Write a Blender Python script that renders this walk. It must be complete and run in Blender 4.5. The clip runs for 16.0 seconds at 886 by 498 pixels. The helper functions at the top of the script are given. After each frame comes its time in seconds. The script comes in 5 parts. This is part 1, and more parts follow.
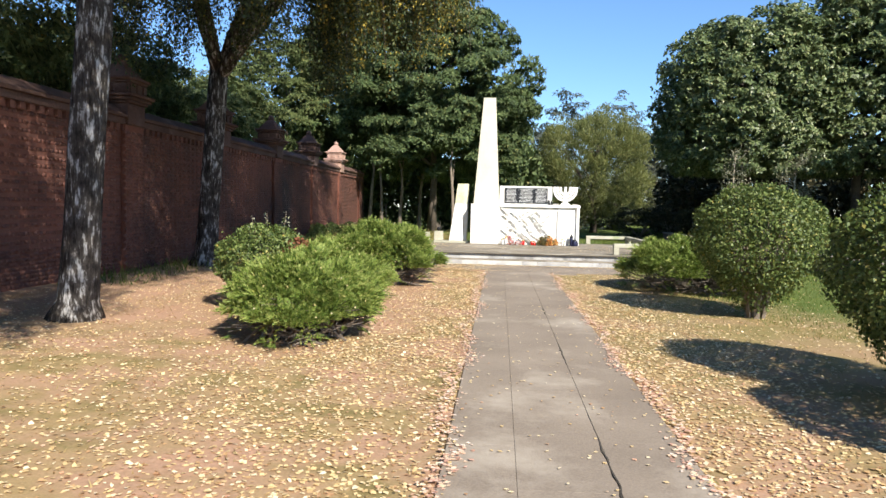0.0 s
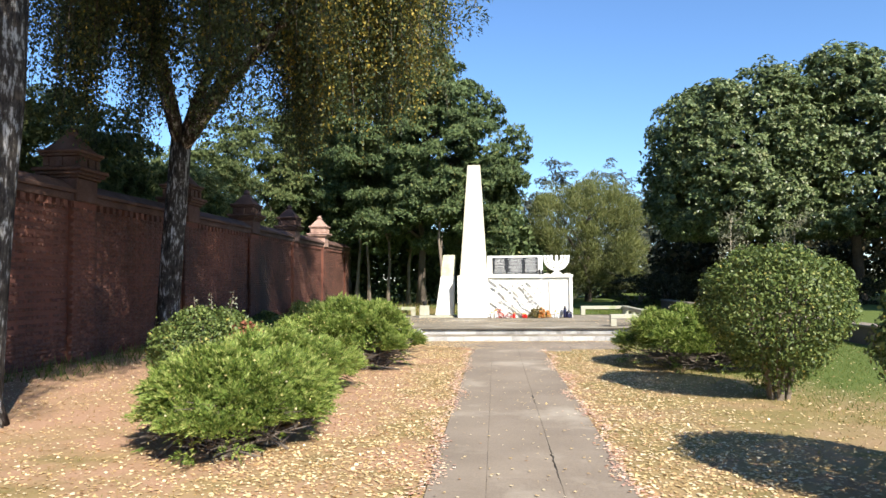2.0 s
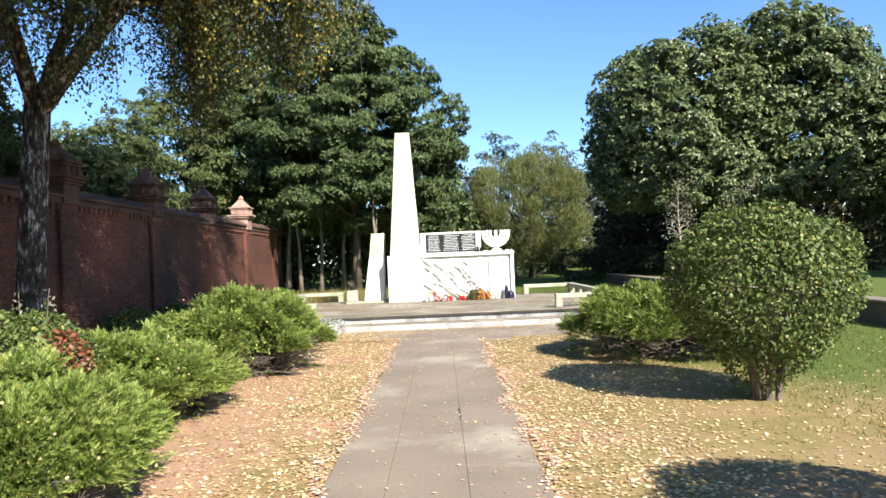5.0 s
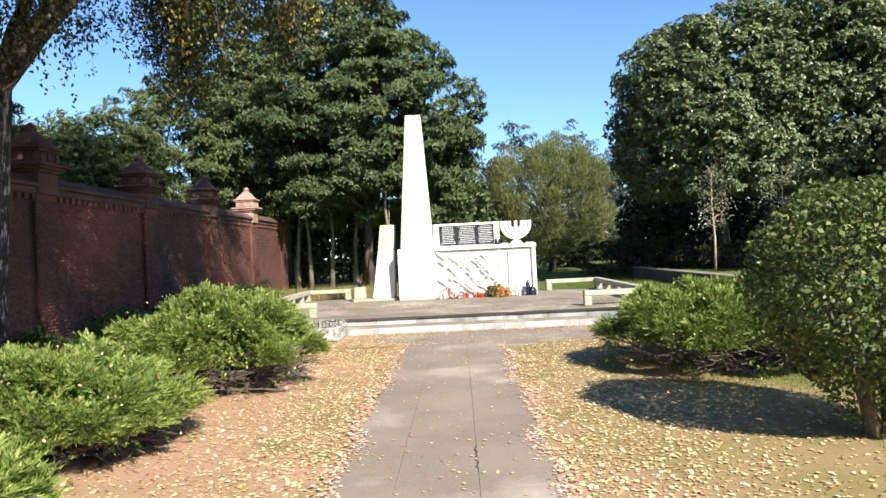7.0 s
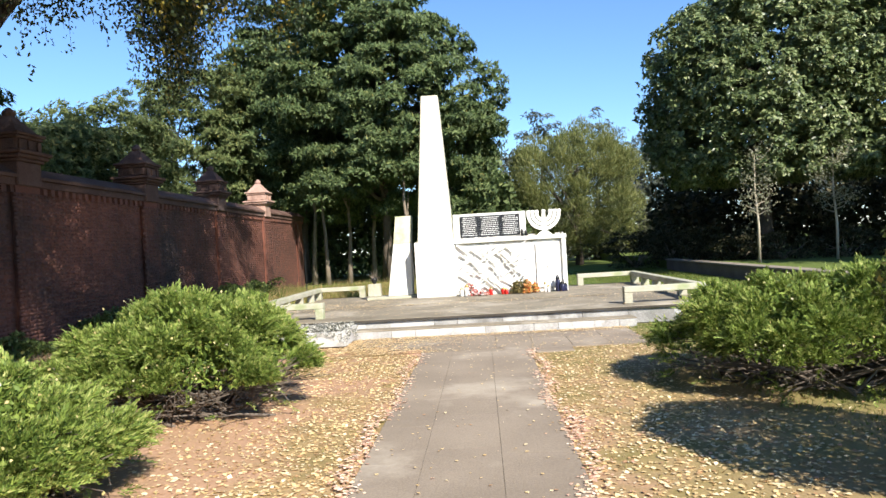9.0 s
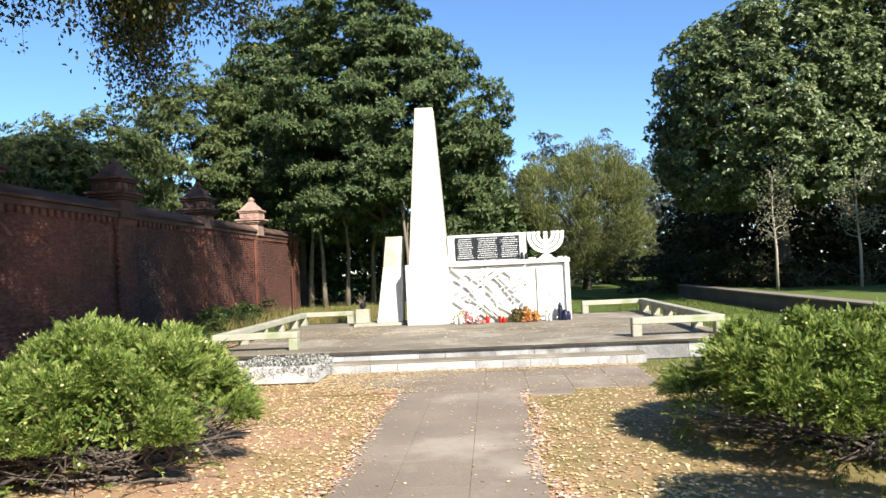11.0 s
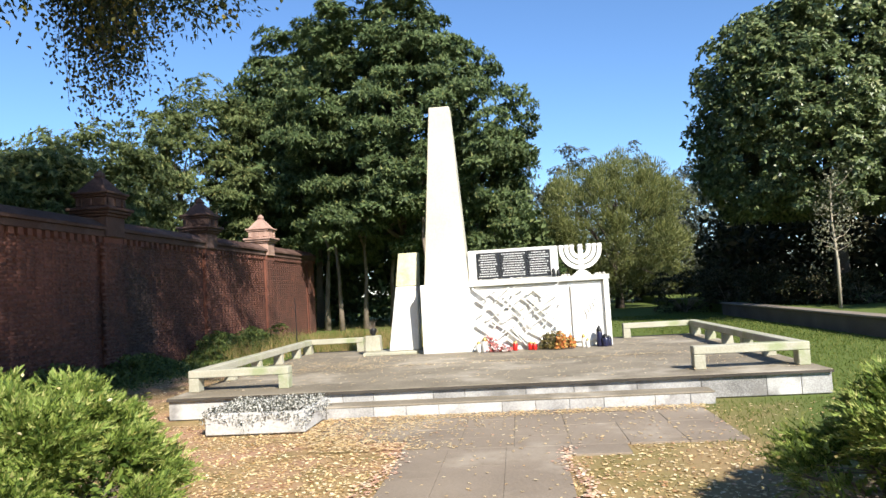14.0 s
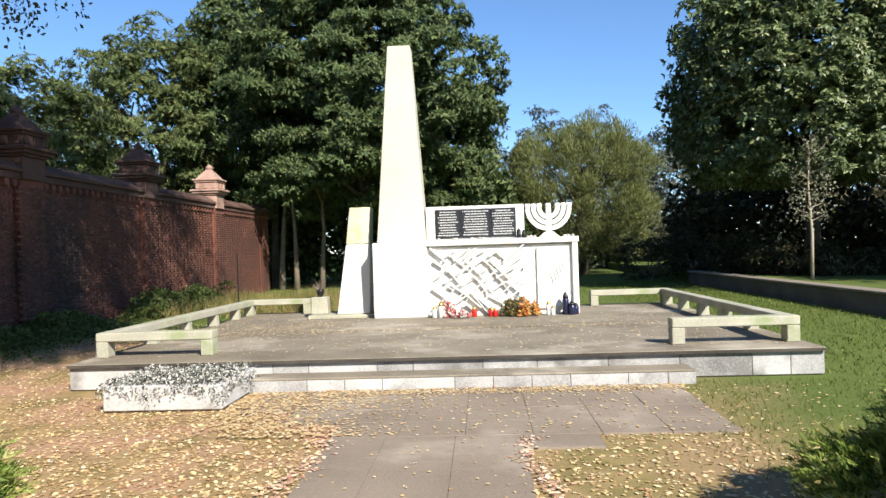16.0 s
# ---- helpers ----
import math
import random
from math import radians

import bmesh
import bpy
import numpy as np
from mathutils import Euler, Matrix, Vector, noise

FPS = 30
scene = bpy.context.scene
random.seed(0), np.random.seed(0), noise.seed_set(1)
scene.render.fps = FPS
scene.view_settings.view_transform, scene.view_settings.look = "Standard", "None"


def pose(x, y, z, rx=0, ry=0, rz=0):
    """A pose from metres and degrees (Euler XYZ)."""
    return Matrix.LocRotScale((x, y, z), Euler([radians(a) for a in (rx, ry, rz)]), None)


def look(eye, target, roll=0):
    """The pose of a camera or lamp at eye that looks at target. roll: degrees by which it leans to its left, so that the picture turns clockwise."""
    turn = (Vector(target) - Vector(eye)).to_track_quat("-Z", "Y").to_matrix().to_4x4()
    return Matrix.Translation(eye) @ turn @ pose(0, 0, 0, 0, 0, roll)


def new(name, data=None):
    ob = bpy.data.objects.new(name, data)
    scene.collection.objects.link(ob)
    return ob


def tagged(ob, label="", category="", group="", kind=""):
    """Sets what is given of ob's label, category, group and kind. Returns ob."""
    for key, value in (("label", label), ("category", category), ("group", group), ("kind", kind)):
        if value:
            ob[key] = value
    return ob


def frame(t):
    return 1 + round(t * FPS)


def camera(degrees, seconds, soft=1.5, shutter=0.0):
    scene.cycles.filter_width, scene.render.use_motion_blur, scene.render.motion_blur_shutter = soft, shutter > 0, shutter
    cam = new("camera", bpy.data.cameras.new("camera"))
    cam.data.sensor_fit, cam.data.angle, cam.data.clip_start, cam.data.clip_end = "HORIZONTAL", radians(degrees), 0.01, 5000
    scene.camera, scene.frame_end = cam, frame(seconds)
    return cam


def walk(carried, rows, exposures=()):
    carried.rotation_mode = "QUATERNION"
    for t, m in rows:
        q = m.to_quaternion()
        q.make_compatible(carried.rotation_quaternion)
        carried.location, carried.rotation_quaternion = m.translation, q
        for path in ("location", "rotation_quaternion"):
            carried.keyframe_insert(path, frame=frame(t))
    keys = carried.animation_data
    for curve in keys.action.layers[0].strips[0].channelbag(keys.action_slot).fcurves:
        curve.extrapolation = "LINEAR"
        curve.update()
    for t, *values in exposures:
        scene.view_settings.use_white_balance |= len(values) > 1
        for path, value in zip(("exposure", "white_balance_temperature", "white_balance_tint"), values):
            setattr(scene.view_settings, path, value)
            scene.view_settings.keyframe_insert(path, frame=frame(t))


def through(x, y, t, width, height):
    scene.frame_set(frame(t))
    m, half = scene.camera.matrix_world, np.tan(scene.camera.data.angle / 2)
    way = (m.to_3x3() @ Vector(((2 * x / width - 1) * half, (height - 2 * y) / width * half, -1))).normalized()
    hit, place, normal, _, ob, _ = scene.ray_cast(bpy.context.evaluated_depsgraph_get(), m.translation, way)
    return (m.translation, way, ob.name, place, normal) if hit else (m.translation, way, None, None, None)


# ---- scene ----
cam = camera(64.6, 16.0, 1.5)
METRES, EYE, TILT, LEAN, TURN = 11.54, 1.56, 0.6, 0.0, 4.6
ROWS = [
    (0.0, 0.0, 0.0, 0.0, 0.08, -4.04, -1.17),
    (0.5, 0.0081, 0.0265, -0.001, -1.77, -4.26, -2.22),
    (1.0, 0.0095, 0.0587, -0.0006, -1.23, -4.01, -0.68),
    (1.5, 0.0178, 0.0902, -0.0017, -2.39, -3.19, 0.44),
    (2.0, 0.0284, 0.1161, 0.0001, -0.34, 1.88, 0.5),
    (2.5, 0.0328, 0.1505, 0.0006, -2.68, 3.35, 0.62),
    (3.0, 0.0435, 0.1789, -0.0013, -5.3, 4.22, 1.36),
    (3.5, 0.058, 0.21, 0.0003, -4.23, 4.18, 1.38),
    (4.0, 0.0639, 0.2402, -0.0011, -4.88, 1.84, 1.65),
    (6.5, 0.0912, 0.4141, -0.0026, -3.96, -0.35, 3.36),
    (7.0, 0.0917, 0.4522, -0.0035, -3.33, -0.37, 2.74),
    (7.5, 0.0967, 0.4916, -0.0056, -3.14, -0.56, 2.65),
    (8.0, 0.097, 0.5253, -0.006, -2.3, -0.59, 2.82),
    (10.5, 0.1262, 0.6757, -0.0072, -1.13, -1.12, 3.39),
    (11.0, 0.1364, 0.7002, -0.0055, -0.75, 1.0, 2.71),
    (11.5, 0.1363, 0.7311, -0.0064, -0.68, 1.1, 2.2),
    (12.0, 0.1374, 0.7562, -0.0071, -0.73, 1.34, 1.26),
    (12.5, 0.1402, 0.7874, -0.005, -0.59, 3.81, 1.0),
    (13.0, 0.1361, 0.8151, -0.0068, 0.22, 3.34, 1.17),
    (13.5, 0.1361, 0.8416, -0.0069, 0.95, 2.92, 2.4),
    (14.0, 0.1479, 0.8689, -0.0066, 1.34, 2.69, 3.42),
    (14.5, 0.1517, 0.894, -0.009, 1.3, 2.67, 3.23),
    (15.0, 0.1525, 0.9246, -0.0106, -2.19, 2.39, 2.78),
    (15.5, 0.1606, 0.9511, -0.0119, -3.49, 1.4, 2.13),
    (16.0, 0.1616, 0.976, -0.0126, -1.5, -0.53, 1.85),
]
walk(cam, [(t, pose(0, 0, EYE, TILT, LEAN, TURN) @ pose(METRES * x, METRES * y, METRES * z, 90 + pitch, roll, yaw)) for t, x, y, z, yaw, pitch, roll in ROWS],
     [(0.0, 0.94), (1.5, 1.0), (2.5, 1.16), (4.0, 1.24), (6.5, 1.13), (8.0, 1.12), (10.5, 1.07), (12.5, 1.04), (14.5, 0.94), (16.0, 0.86)])

# ---- world, sun ----
SUN_TO = Vector((0.43, -0.68, 0.595)).normalized()
world = bpy.data.worlds.new("sky")
scene.world = world
world.use_nodes = True
wn = world.node_tree
sky = wn.nodes.new("ShaderNodeTexSky")
sky.sky_type = "NISHITA"
sky.sun_disc = False
sky.sun_elevation = math.asin(SUN_TO.z)
sky.sun_rotation = math.atan2(SUN_TO.x, SUN_TO.y)
sky.air_density, sky.dust_density, sky.ozone_density = 1.1, 0.0, 8.0
sky.altitude = 600
wn.nodes["Background"].inputs["Strength"].default_value = 0.104
wn.links.new(sky.outputs["Color"], wn.nodes["Background"].inputs["Color"])
lamp = bpy.data.lights.new("sun", "SUN")
lamp.energy, lamp.angle, lamp.color = 5.0, radians(0.55), (1.0, 0.94, 0.84)
sun = new("sun", lamp)
sun.matrix_world = look(SUN_TO * 60, (0, 0, 0))


# ---- materials ----
def surface(name, a, b, rough=0.85, grain=40.0, patch=1.5, bump=0.3, c=None, metal=0.0, spec=0.3, island=False, each=False, depth=0.01, vary=0.3):
    """A two-scale mottled surface: colour a to b by patches and grain, c as sparse stains."""
    m = bpy.data.materials.new(name)
    m.use_nodes = True
    t = m.node_tree
    N, L = t.nodes, t.links
    p = N["Principled BSDF"]
    co = N.new("ShaderNodeTexCoord")
    where = N.new("ShaderNodeNewGeometry").outputs["Position"] if each else co.outputs["Object"]
    big, small = N.new("ShaderNodeTexNoise"), N.new("ShaderNodeTexNoise")
    for node, scale, detail in ((big, patch, 5), (small, grain, 4)):
        node.inputs["Scale"].default_value, node.inputs["Detail"].default_value = scale, detail
        L.new(where, node.inputs["Vector"])
    add = N.new("ShaderNodeMath")
    add.operation = "MULTIPLY_ADD"
    add.inputs[1].default_value = 0.55
    half = N.new("ShaderNodeMath")
    half.operation = "MULTIPLY"
    half.inputs[1].default_value = 0.5
    L.new(small.outputs["Fac"], half.inputs[0])
    L.new(big.outputs["Fac"], add.inputs[0])
    L.new(half.outputs[0], add.inputs[2])
    last = add.outputs[0]
    if island or each:
        src = N.new("ShaderNodeNewGeometry" if island else "ShaderNodeObjectInfo")
        w = N.new("ShaderNodeMath")
        w.operation = "MULTIPLY_ADD"
        w.inputs[1].default_value = vary
        sh = N.new("ShaderNodeMath")
        sh.operation = "SUBTRACT"
        sh.inputs[1].default_value = 0.122
        L.new(last, sh.inputs[0])
        L.new(src.outputs["Random Per Island" if island else "Random"], w.inputs[0])
        L.new(sh.outputs[0], w.inputs[2])
        last = w.outputs[0]
    ramp = N.new("ShaderNodeValToRGB")
    ramp.color_ramp.elements[0].position, ramp.color_ramp.elements[0].color = 0.3, (*a, 1)
    ramp.color_ramp.elements[1].position, ramp.color_ramp.elements[1].color = 0.72, (*b, 1)
    L.new(last, ramp.inputs["Fac"])
    colour = ramp.outputs["Color"]
    if c:
        stain = N.new("ShaderNodeTexNoise")
        stain.inputs["Scale"].default_value, stain.inputs["Detail"].default_value = patch * 0.6, 8
        stain.inputs["Roughness"].default_value = 0.65
        shift = N.new("ShaderNodeVectorMath")
        shift.inputs[1].default_value = (13.1, 7.7, 3.3)
        L.new(where, shift.inputs[0])
        L.new(shift.outputs[0], stain.inputs["Vector"])
        cut = N.new("ShaderNodeMapRange")
        cut.inputs["From Min"].default_value, cut.inputs["From Max"].default_value = 0.52, 0.68
        L.new(stain.outputs["Fac"], cut.inputs["Value"])
        mix = N.new("ShaderNodeMix")
        mix.data_type = "RGBA"
        L.new(cut.outputs[0], mix.inputs[0])
        L.new(colour, mix.inputs[6])
        mix.inputs[7].default_value = (*c, 1)
        colour = mix.outputs[2]
    L.new(colour, p.inputs["Base Color"])
    p.inputs["Roughness"].default_value, p.inputs["Metallic"].default_value = rough, metal
    p.inputs["Specular IOR Level"].default_value = spec
    if bump:
        bp = N.new("ShaderNodeBump")
        bp.inputs["Strength"].default_value, bp.inputs["Distance"].default_value = bump, depth
        L.new(small.outputs["Fac"], bp.inputs["Height"])
        L.new(bp.outputs[0], p.inputs["Normal"])
    return m


def leafy(name, colours, through=0.3, rough=0.5, spec=0.35):
    """Leaves: each takes its own colour; light shines through them."""
    m = bpy.data.materials.new(name)
    m.use_nodes = True
    t = m.node_tree
    N, L = t.nodes, t.links
    p = N["Principled BSDF"]
    g = N.new("ShaderNodeNewGeometry")
    ramp = N.new("ShaderNodeValToRGB")
    r = ramp.color_ramp
    while len(r.elements) < len(colours):
        r.elements.new(0.5)
    for e, (pos, col) in zip(r.elements, colours):
        e.position, e.color = pos, (*col, 1)
    L.new(g.outputs["Random Per Island"], ramp.inputs["Fac"])
    L.new(ramp.outputs["Color"], p.inputs["Base Color"])
    p.inputs["Roughness"].default_value, p.inputs["Specular IOR Level"].default_value = rough, spec
    tr = N.new("ShaderNodeBsdfTranslucent")
    L.new(ramp.outputs["Color"], tr.inputs["Color"])
    mx = N.new("ShaderNodeMixShader")
    mx.inputs[0].default_value = through
    L.new(p.outputs[0], mx.inputs[1])
    L.new(tr.outputs[0], mx.inputs[2])
    L.new(mx.outputs[0], N["Material Output"].inputs["Surface"])
    return m


def ground_material():
    """Dry grass with bare reddish earth, turning to green lawn on the far and right sides."""
    m = bpy.data.materials.new("dry_lawn")
    m.use_nodes = True
    t = m.node_tree
    N, L = t.nodes, t.links
    p = N["Principled BSDF"]
    co = N.new("ShaderNodeTexCoord")

    def nz(scale, detail=6, rough=0.6):
        n = N.new("ShaderNodeTexNoise")
        n.inputs["Scale"].default_value, n.inputs["Detail"].default_value, n.inputs["Roughness"].default_value = scale, detail, rough
        L.new(co.outputs["Object"], n.inputs["Vector"])
        return n.outputs["Fac"]

    def ramp(f, *stops):
        r = N.new("ShaderNodeValToRGB")
        while len(r.color_ramp.elements) < len(stops):
            r.color_ramp.elements.new(0.5)
        for e, (pos, col) in zip(r.color_ramp.elements, stops):
            e.position, e.color = pos, (*col, 1)
        L.new(f, r.inputs["Fac"])
        return r.outputs["Color"]

    def mix(f, a, b):
        x = N.new("ShaderNodeMix")
        x.data_type = "RGBA"
        L.new(f, x.inputs[0])
        L.new(a, x.inputs[6])
        L.new(b, x.inputs[7])
        return x.outputs[2]

    def math2(op, a, b, c=0.0):
        x = N.new("ShaderNodeMath")
        x.operation = op
        for i, v in enumerate((a, b, c)):
            if isinstance(v, (int, float)):
                x.inputs[i].default_value = v
            else:
                L.new(v, x.inputs[i])
        return x.outputs[0]

    straw = ramp(nz(60, 8, 0.75), (0.3, (0.25, 0.168, 0.085)), (0.5, (0.37, 0.252, 0.13)), (0.7, (0.48, 0.33, 0.175)))
    earth = ramp(nz(30, 8, 0.7), (0.3, (0.34, 0.19, 0.125)), (0.7, (0.53, 0.325, 0.225)))
    green = ramp(nz(45, 8, 0.75), (0.3, (0.052, 0.080, 0.017)), (0.7, (0.155, 0.195, 0.05)))
    patch = N.new("ShaderNodeMapRange")
    patch.inputs["From Min"].default_value, patch.inputs["From Max"].default_value = 0.44, 0.60
    L.new(nz(0.9), patch.inputs["Value"])
    olive = ramp(nz(50, 8, 0.7), (0.3, (0.14, 0.108, 0.042)), (0.7, (0.30, 0.222, 0.10)))
    faded = N.new("ShaderNodeMapRange")
    faded.inputs["From Min"].default_value, faded.inputs["From Max"].default_value = 0.44, 0.62
    L.new(nz(2.2, 7, 0.65), faded.inputs["Value"])
    base = mix(patch.outputs[0], mix(faded.outputs[0], straw, olive), earth)
    sep = N.new("ShaderNodeSeparateXYZ")
    L.new(co.outputs["Object"], sep.inputs[0])
    wob = math2("MULTIPLY_ADD", nz(0.7), 3.0, -1.5)
    fresh = ramp(nz(55, 8, 0.7), (0.3, (0.13, 0.115, 0.036)), (0.7, (0.31, 0.262, 0.105)))
    beside = math2("MINIMUM", math2("MAXIMUM", math2("ADD", math2("SUBTRACT", sep.outputs["X"], 1.2), math2("MULTIPLY", wob, 0.5)), 0.0), 1.0)
    beyond = math2("MINIMUM", math2("MAXIMUM", math2("MULTIPLY", math2("SUBTRACT", sep.outputs["Y"], 5.0), 0.25), 0.0), 1.0)
    base = mix(math2("MULTIPLY", math2("MULTIPLY", beside, beyond), 0.5), base, fresh)

    def ramped(a):
        return math2("MINIMUM", math2("MAXIMUM", a, 0.0), 1.0)

    worn = ramped(math2("MULTIPLY", math2("SUBTRACT", math2("MULTIPLY", wob, 0.3), math2("ADD", sep.outputs["X"], 0.95)), 2.5))
    strip = math2("MULTIPLY", ramped(math2("MULTIPLY", math2("SUBTRACT", sep.outputs["Y"], 7.0), 0.5)), ramped(math2("SUBTRACT", 15.9, sep.outputs["Y"])))
    base = mix(math2("MULTIPLY", math2("MULTIPLY", worn, strip), 0.7), base, earth)
    right = math2("MULTIPLY_ADD", math2("ADD", math2("SUBTRACT", math2("MULTIPLY_ADD", sep.outputs["Y"], 0.17, sep.outputs["X"]), 5.6), wob), 0.6, 0.0)
    far = math2("MULTIPLY_ADD", math2("ADD", math2("SUBTRACT", sep.outputs["Y"], 10.0), wob), 0.5, 0.0)
    lawn = math2("MULTIPLY", math2("MINIMUM", math2("MAXIMUM", right, 0.0), 1.0), math2("MINIMUM", math2("MAXIMUM", far, 0.0), 1.0))
    back = math2("MINIMUM", math2("MAXIMUM", math2("SUBTRACT", sep.outputs["Y"], 24.5), 0.0), 1.0)
    tint = mix(math2("MINIMUM", math2("MULTIPLY_ADD", math2("MAXIMUM", lawn, back), 0.9, math2("MULTIPLY", nz(0.5), 0.25)), 1.0), base, green)
    L.new(tint, p.inputs["Base Color"])
    p.inputs["Roughness"].default_value, p.inputs["Specular IOR Level"].default_value = 0.95, 0.15
    bp = N.new("ShaderNodeBump")
    bp.inputs["Strength"].default_value, bp.inputs["Distance"].default_value = 0.35, 0.015
    L.new(nz(70, 6, 0.8), bp.inputs["Height"])
    L.new(bp.outputs[0], p.inputs["Normal"])
    return m


M_GROUND = ground_material()
M_SLAB = surface("worn_paving_concrete", (0.205, 0.165, 0.126), (0.33, 0.27, 0.208), 0.9, 70, 1.1, 0.35, c=(0.40, 0.345, 0.275), each=True, vary=0.05)
M_JOINT = surface("joint_soil", (0.09, 0.076, 0.056), (0.19, 0.16, 0.12), 0.95, 50, 3)
M_PLAT = surface("platform_concrete", (0.12, 0.10, 0.07), (0.30, 0.258, 0.195), 0.9, 40, 1.3, 0.35, c=(0.40, 0.355, 0.285))
M_RISER = surface("riser_terrazzo", (0.15, 0.145, 0.138), (0.50, 0.49, 0.475), 0.8, 60, 2.2, 0.3, c=(0.17, 0.16, 0.15), each=True)
M_RAIL = surface("mossy_concrete", (0.26, 0.252, 0.185), (0.49, 0.462, 0.37), 0.9, 45, 2.2, 0.4, c=(0.26, 0.3, 0.15))
M_WHITE = surface("white_paint", (0.68, 0.665, 0.62), (0.80, 0.785, 0.75), 0.7, 35, 1.2, 0.2, c=(0.68, 0.66, 0.58))
M_CREAM = surface("creamy_paint", (0.47, 0.44, 0.34), (0.62, 0.59, 0.48), 0.75, 30, 0.8, 0.2, c=(0.50, 0.455, 0.31))
M_SLATE = surface("yellowed_render", (0.50, 0.47, 0.30), (0.74, 0.71, 0.54), 0.85, 30, 1.5, 0.3, c=(0.36, 0.37, 0.18))
M_BLACK = surface("black_granite", (0.010, 0.010, 0.011), (0.025, 0.025, 0.027), 0.3, 120, 4, 0.0, spec=0.5)
M_LETTER = surface("letter_paint", (0.55, 0.55, 0.53), (0.72, 0.72, 0.70), 0.7, 80, 5, 0.1)
M_BRICK = surface("red_brick", (0.078, 0.040, 0.032), (0.30, 0.122, 0.082), 0.92, 60, 0.42, 0.4, c=(0.072, 0.046, 0.040), island=True, vary=0.09)
M_BRICK1 = surface("red_brick_single", (0.078, 0.040, 0.032), (0.30, 0.122, 0.082), 0.92, 60, 0.42, 0.4, c=(0.072, 0.046, 0.040), each=True, vary=0.09)
M_MORTAR = surface("old_mortar", (0.075, 0.034, 0.026), (0.28, 0.105, 0.068), 0.95, 50, 0.42, 0.4, c=(0.072, 0.046, 0.040))
M_COPING = surface("sooty_coping", (0.06, 0.036, 0.03), (0.155, 0.095, 0.076), 0.95, 35, 1.0, 0.5, c=(0.19, 0.13, 0.11), spec=0.08)
# Cap render with sunlight put into its colour, for the one sunlit pier.
M_CAP_LIT = surface("sunlit_cap_render", (0.24, 0.14, 0.11), (0.50, 0.34, 0.27), 0.9, 30, 1.4, 0.4, c=(0.16, 0.09, 0.07))
# Near-black: the lip's painted shadow line, and the open path joints.
M_EDGE = surface("shadow_line_and_joint", (0.03, 0.026, 0.022), (0.10, 0.088, 0.075), 0.95, 50, 2.0, 0.3, spec=0.1)
M_LOWWALL = surface("low_wall_stone", (0.08, 0.062, 0.05), (0.195, 0.155, 0.125), 0.95, 35, 1.2, 0.5)
M_LOWTOP = surface("low_wall_top", (0.17, 0.14, 0.11), (0.30, 0.25, 0.20), 0.9, 40, 1.2, 0.3)
M_BARK = surface("brown_bark", (0.045, 0.035, 0.026), (0.14, 0.11, 0.085), 0.95, 25, 2.0, 0.9, depth=0.04)
M_TWIG = surface("grey_twig", (0.12, 0.095, 0.07), (0.27, 0.22, 0.17), 0.9, 60, 4, 0.3)
M_STEM = surface("juniper_stem", (0.06, 0.047, 0.036), (0.19, 0.155, 0.125), 0.9, 60, 4, 0.3)
M_PALEBARK = surface("pale_young_bark", (0.26, 0.22, 0.16), (0.45, 0.39, 0.30), 0.85, 40, 3, 0.3)


def birch_bark():
    """Black furrowed bark with upright chalk-white flakes."""
    m = bpy.data.materials.new("birch_bark")
    m.use_nodes = True
    N, L = m.node_tree.nodes, m.node_tree.links
    p = N["Principled BSDF"]
    co = N.new("ShaderNodeTexCoord")

    def nz(sx, sz, detail):
        k = N.new("ShaderNodeMapping")
        k.inputs["Scale"].default_value = (sx, sx, sz)
        n = N.new("ShaderNodeTexNoise")
        n.inputs["Scale"].default_value, n.inputs["Detail"].default_value, n.inputs["Roughness"].default_value = 1.0, detail, 0.7
        L.new(co.outputs["Object"], k.inputs["Vector"])
        L.new(k.outputs[0], n.inputs["Vector"])
        return n.outputs["Fac"]

    flakes, furrow = nz(9.0, 3.2, 7), nz(34.0, 5.0, 5)
    add = N.new("ShaderNodeMath")
    add.operation = "MULTIPLY_ADD"
    add.inputs[1].default_value = 0.45
    L.new(furrow, add.inputs[0])
    L.new(flakes, add.inputs[2])
    ramp = N.new("ShaderNodeValToRGB")
    while len(ramp.color_ramp.elements) < 4:
        ramp.color_ramp.elements.new(0.5)
    for e, (pos, v) in zip(ramp.color_ramp.elements, ((0.6, (0.018, 0.015, 0.013)), (0.765, (0.08, 0.068, 0.058)), (0.805, (0.28, 0.265, 0.245)), (0.92, (0.62, 0.60, 0.57)))):
        e.position, e.color = pos, (*v, 1)
    L.new(add.outputs[0], ramp.inputs["Fac"])
    L.new(ramp.outputs["Color"], p.inputs["Base Color"])
    p.inputs["Roughness"].default_value, p.inputs["Specular IOR Level"].default_value = 0.9, 0.15
    bp = N.new("ShaderNodeBump")
    bp.inputs["Strength"].default_value, bp.inputs["Distance"].default_value = 0.9, 0.03
    L.new(furrow, bp.inputs["Height"])
    L.new(bp.outputs[0], p.inputs["Normal"])
    return m


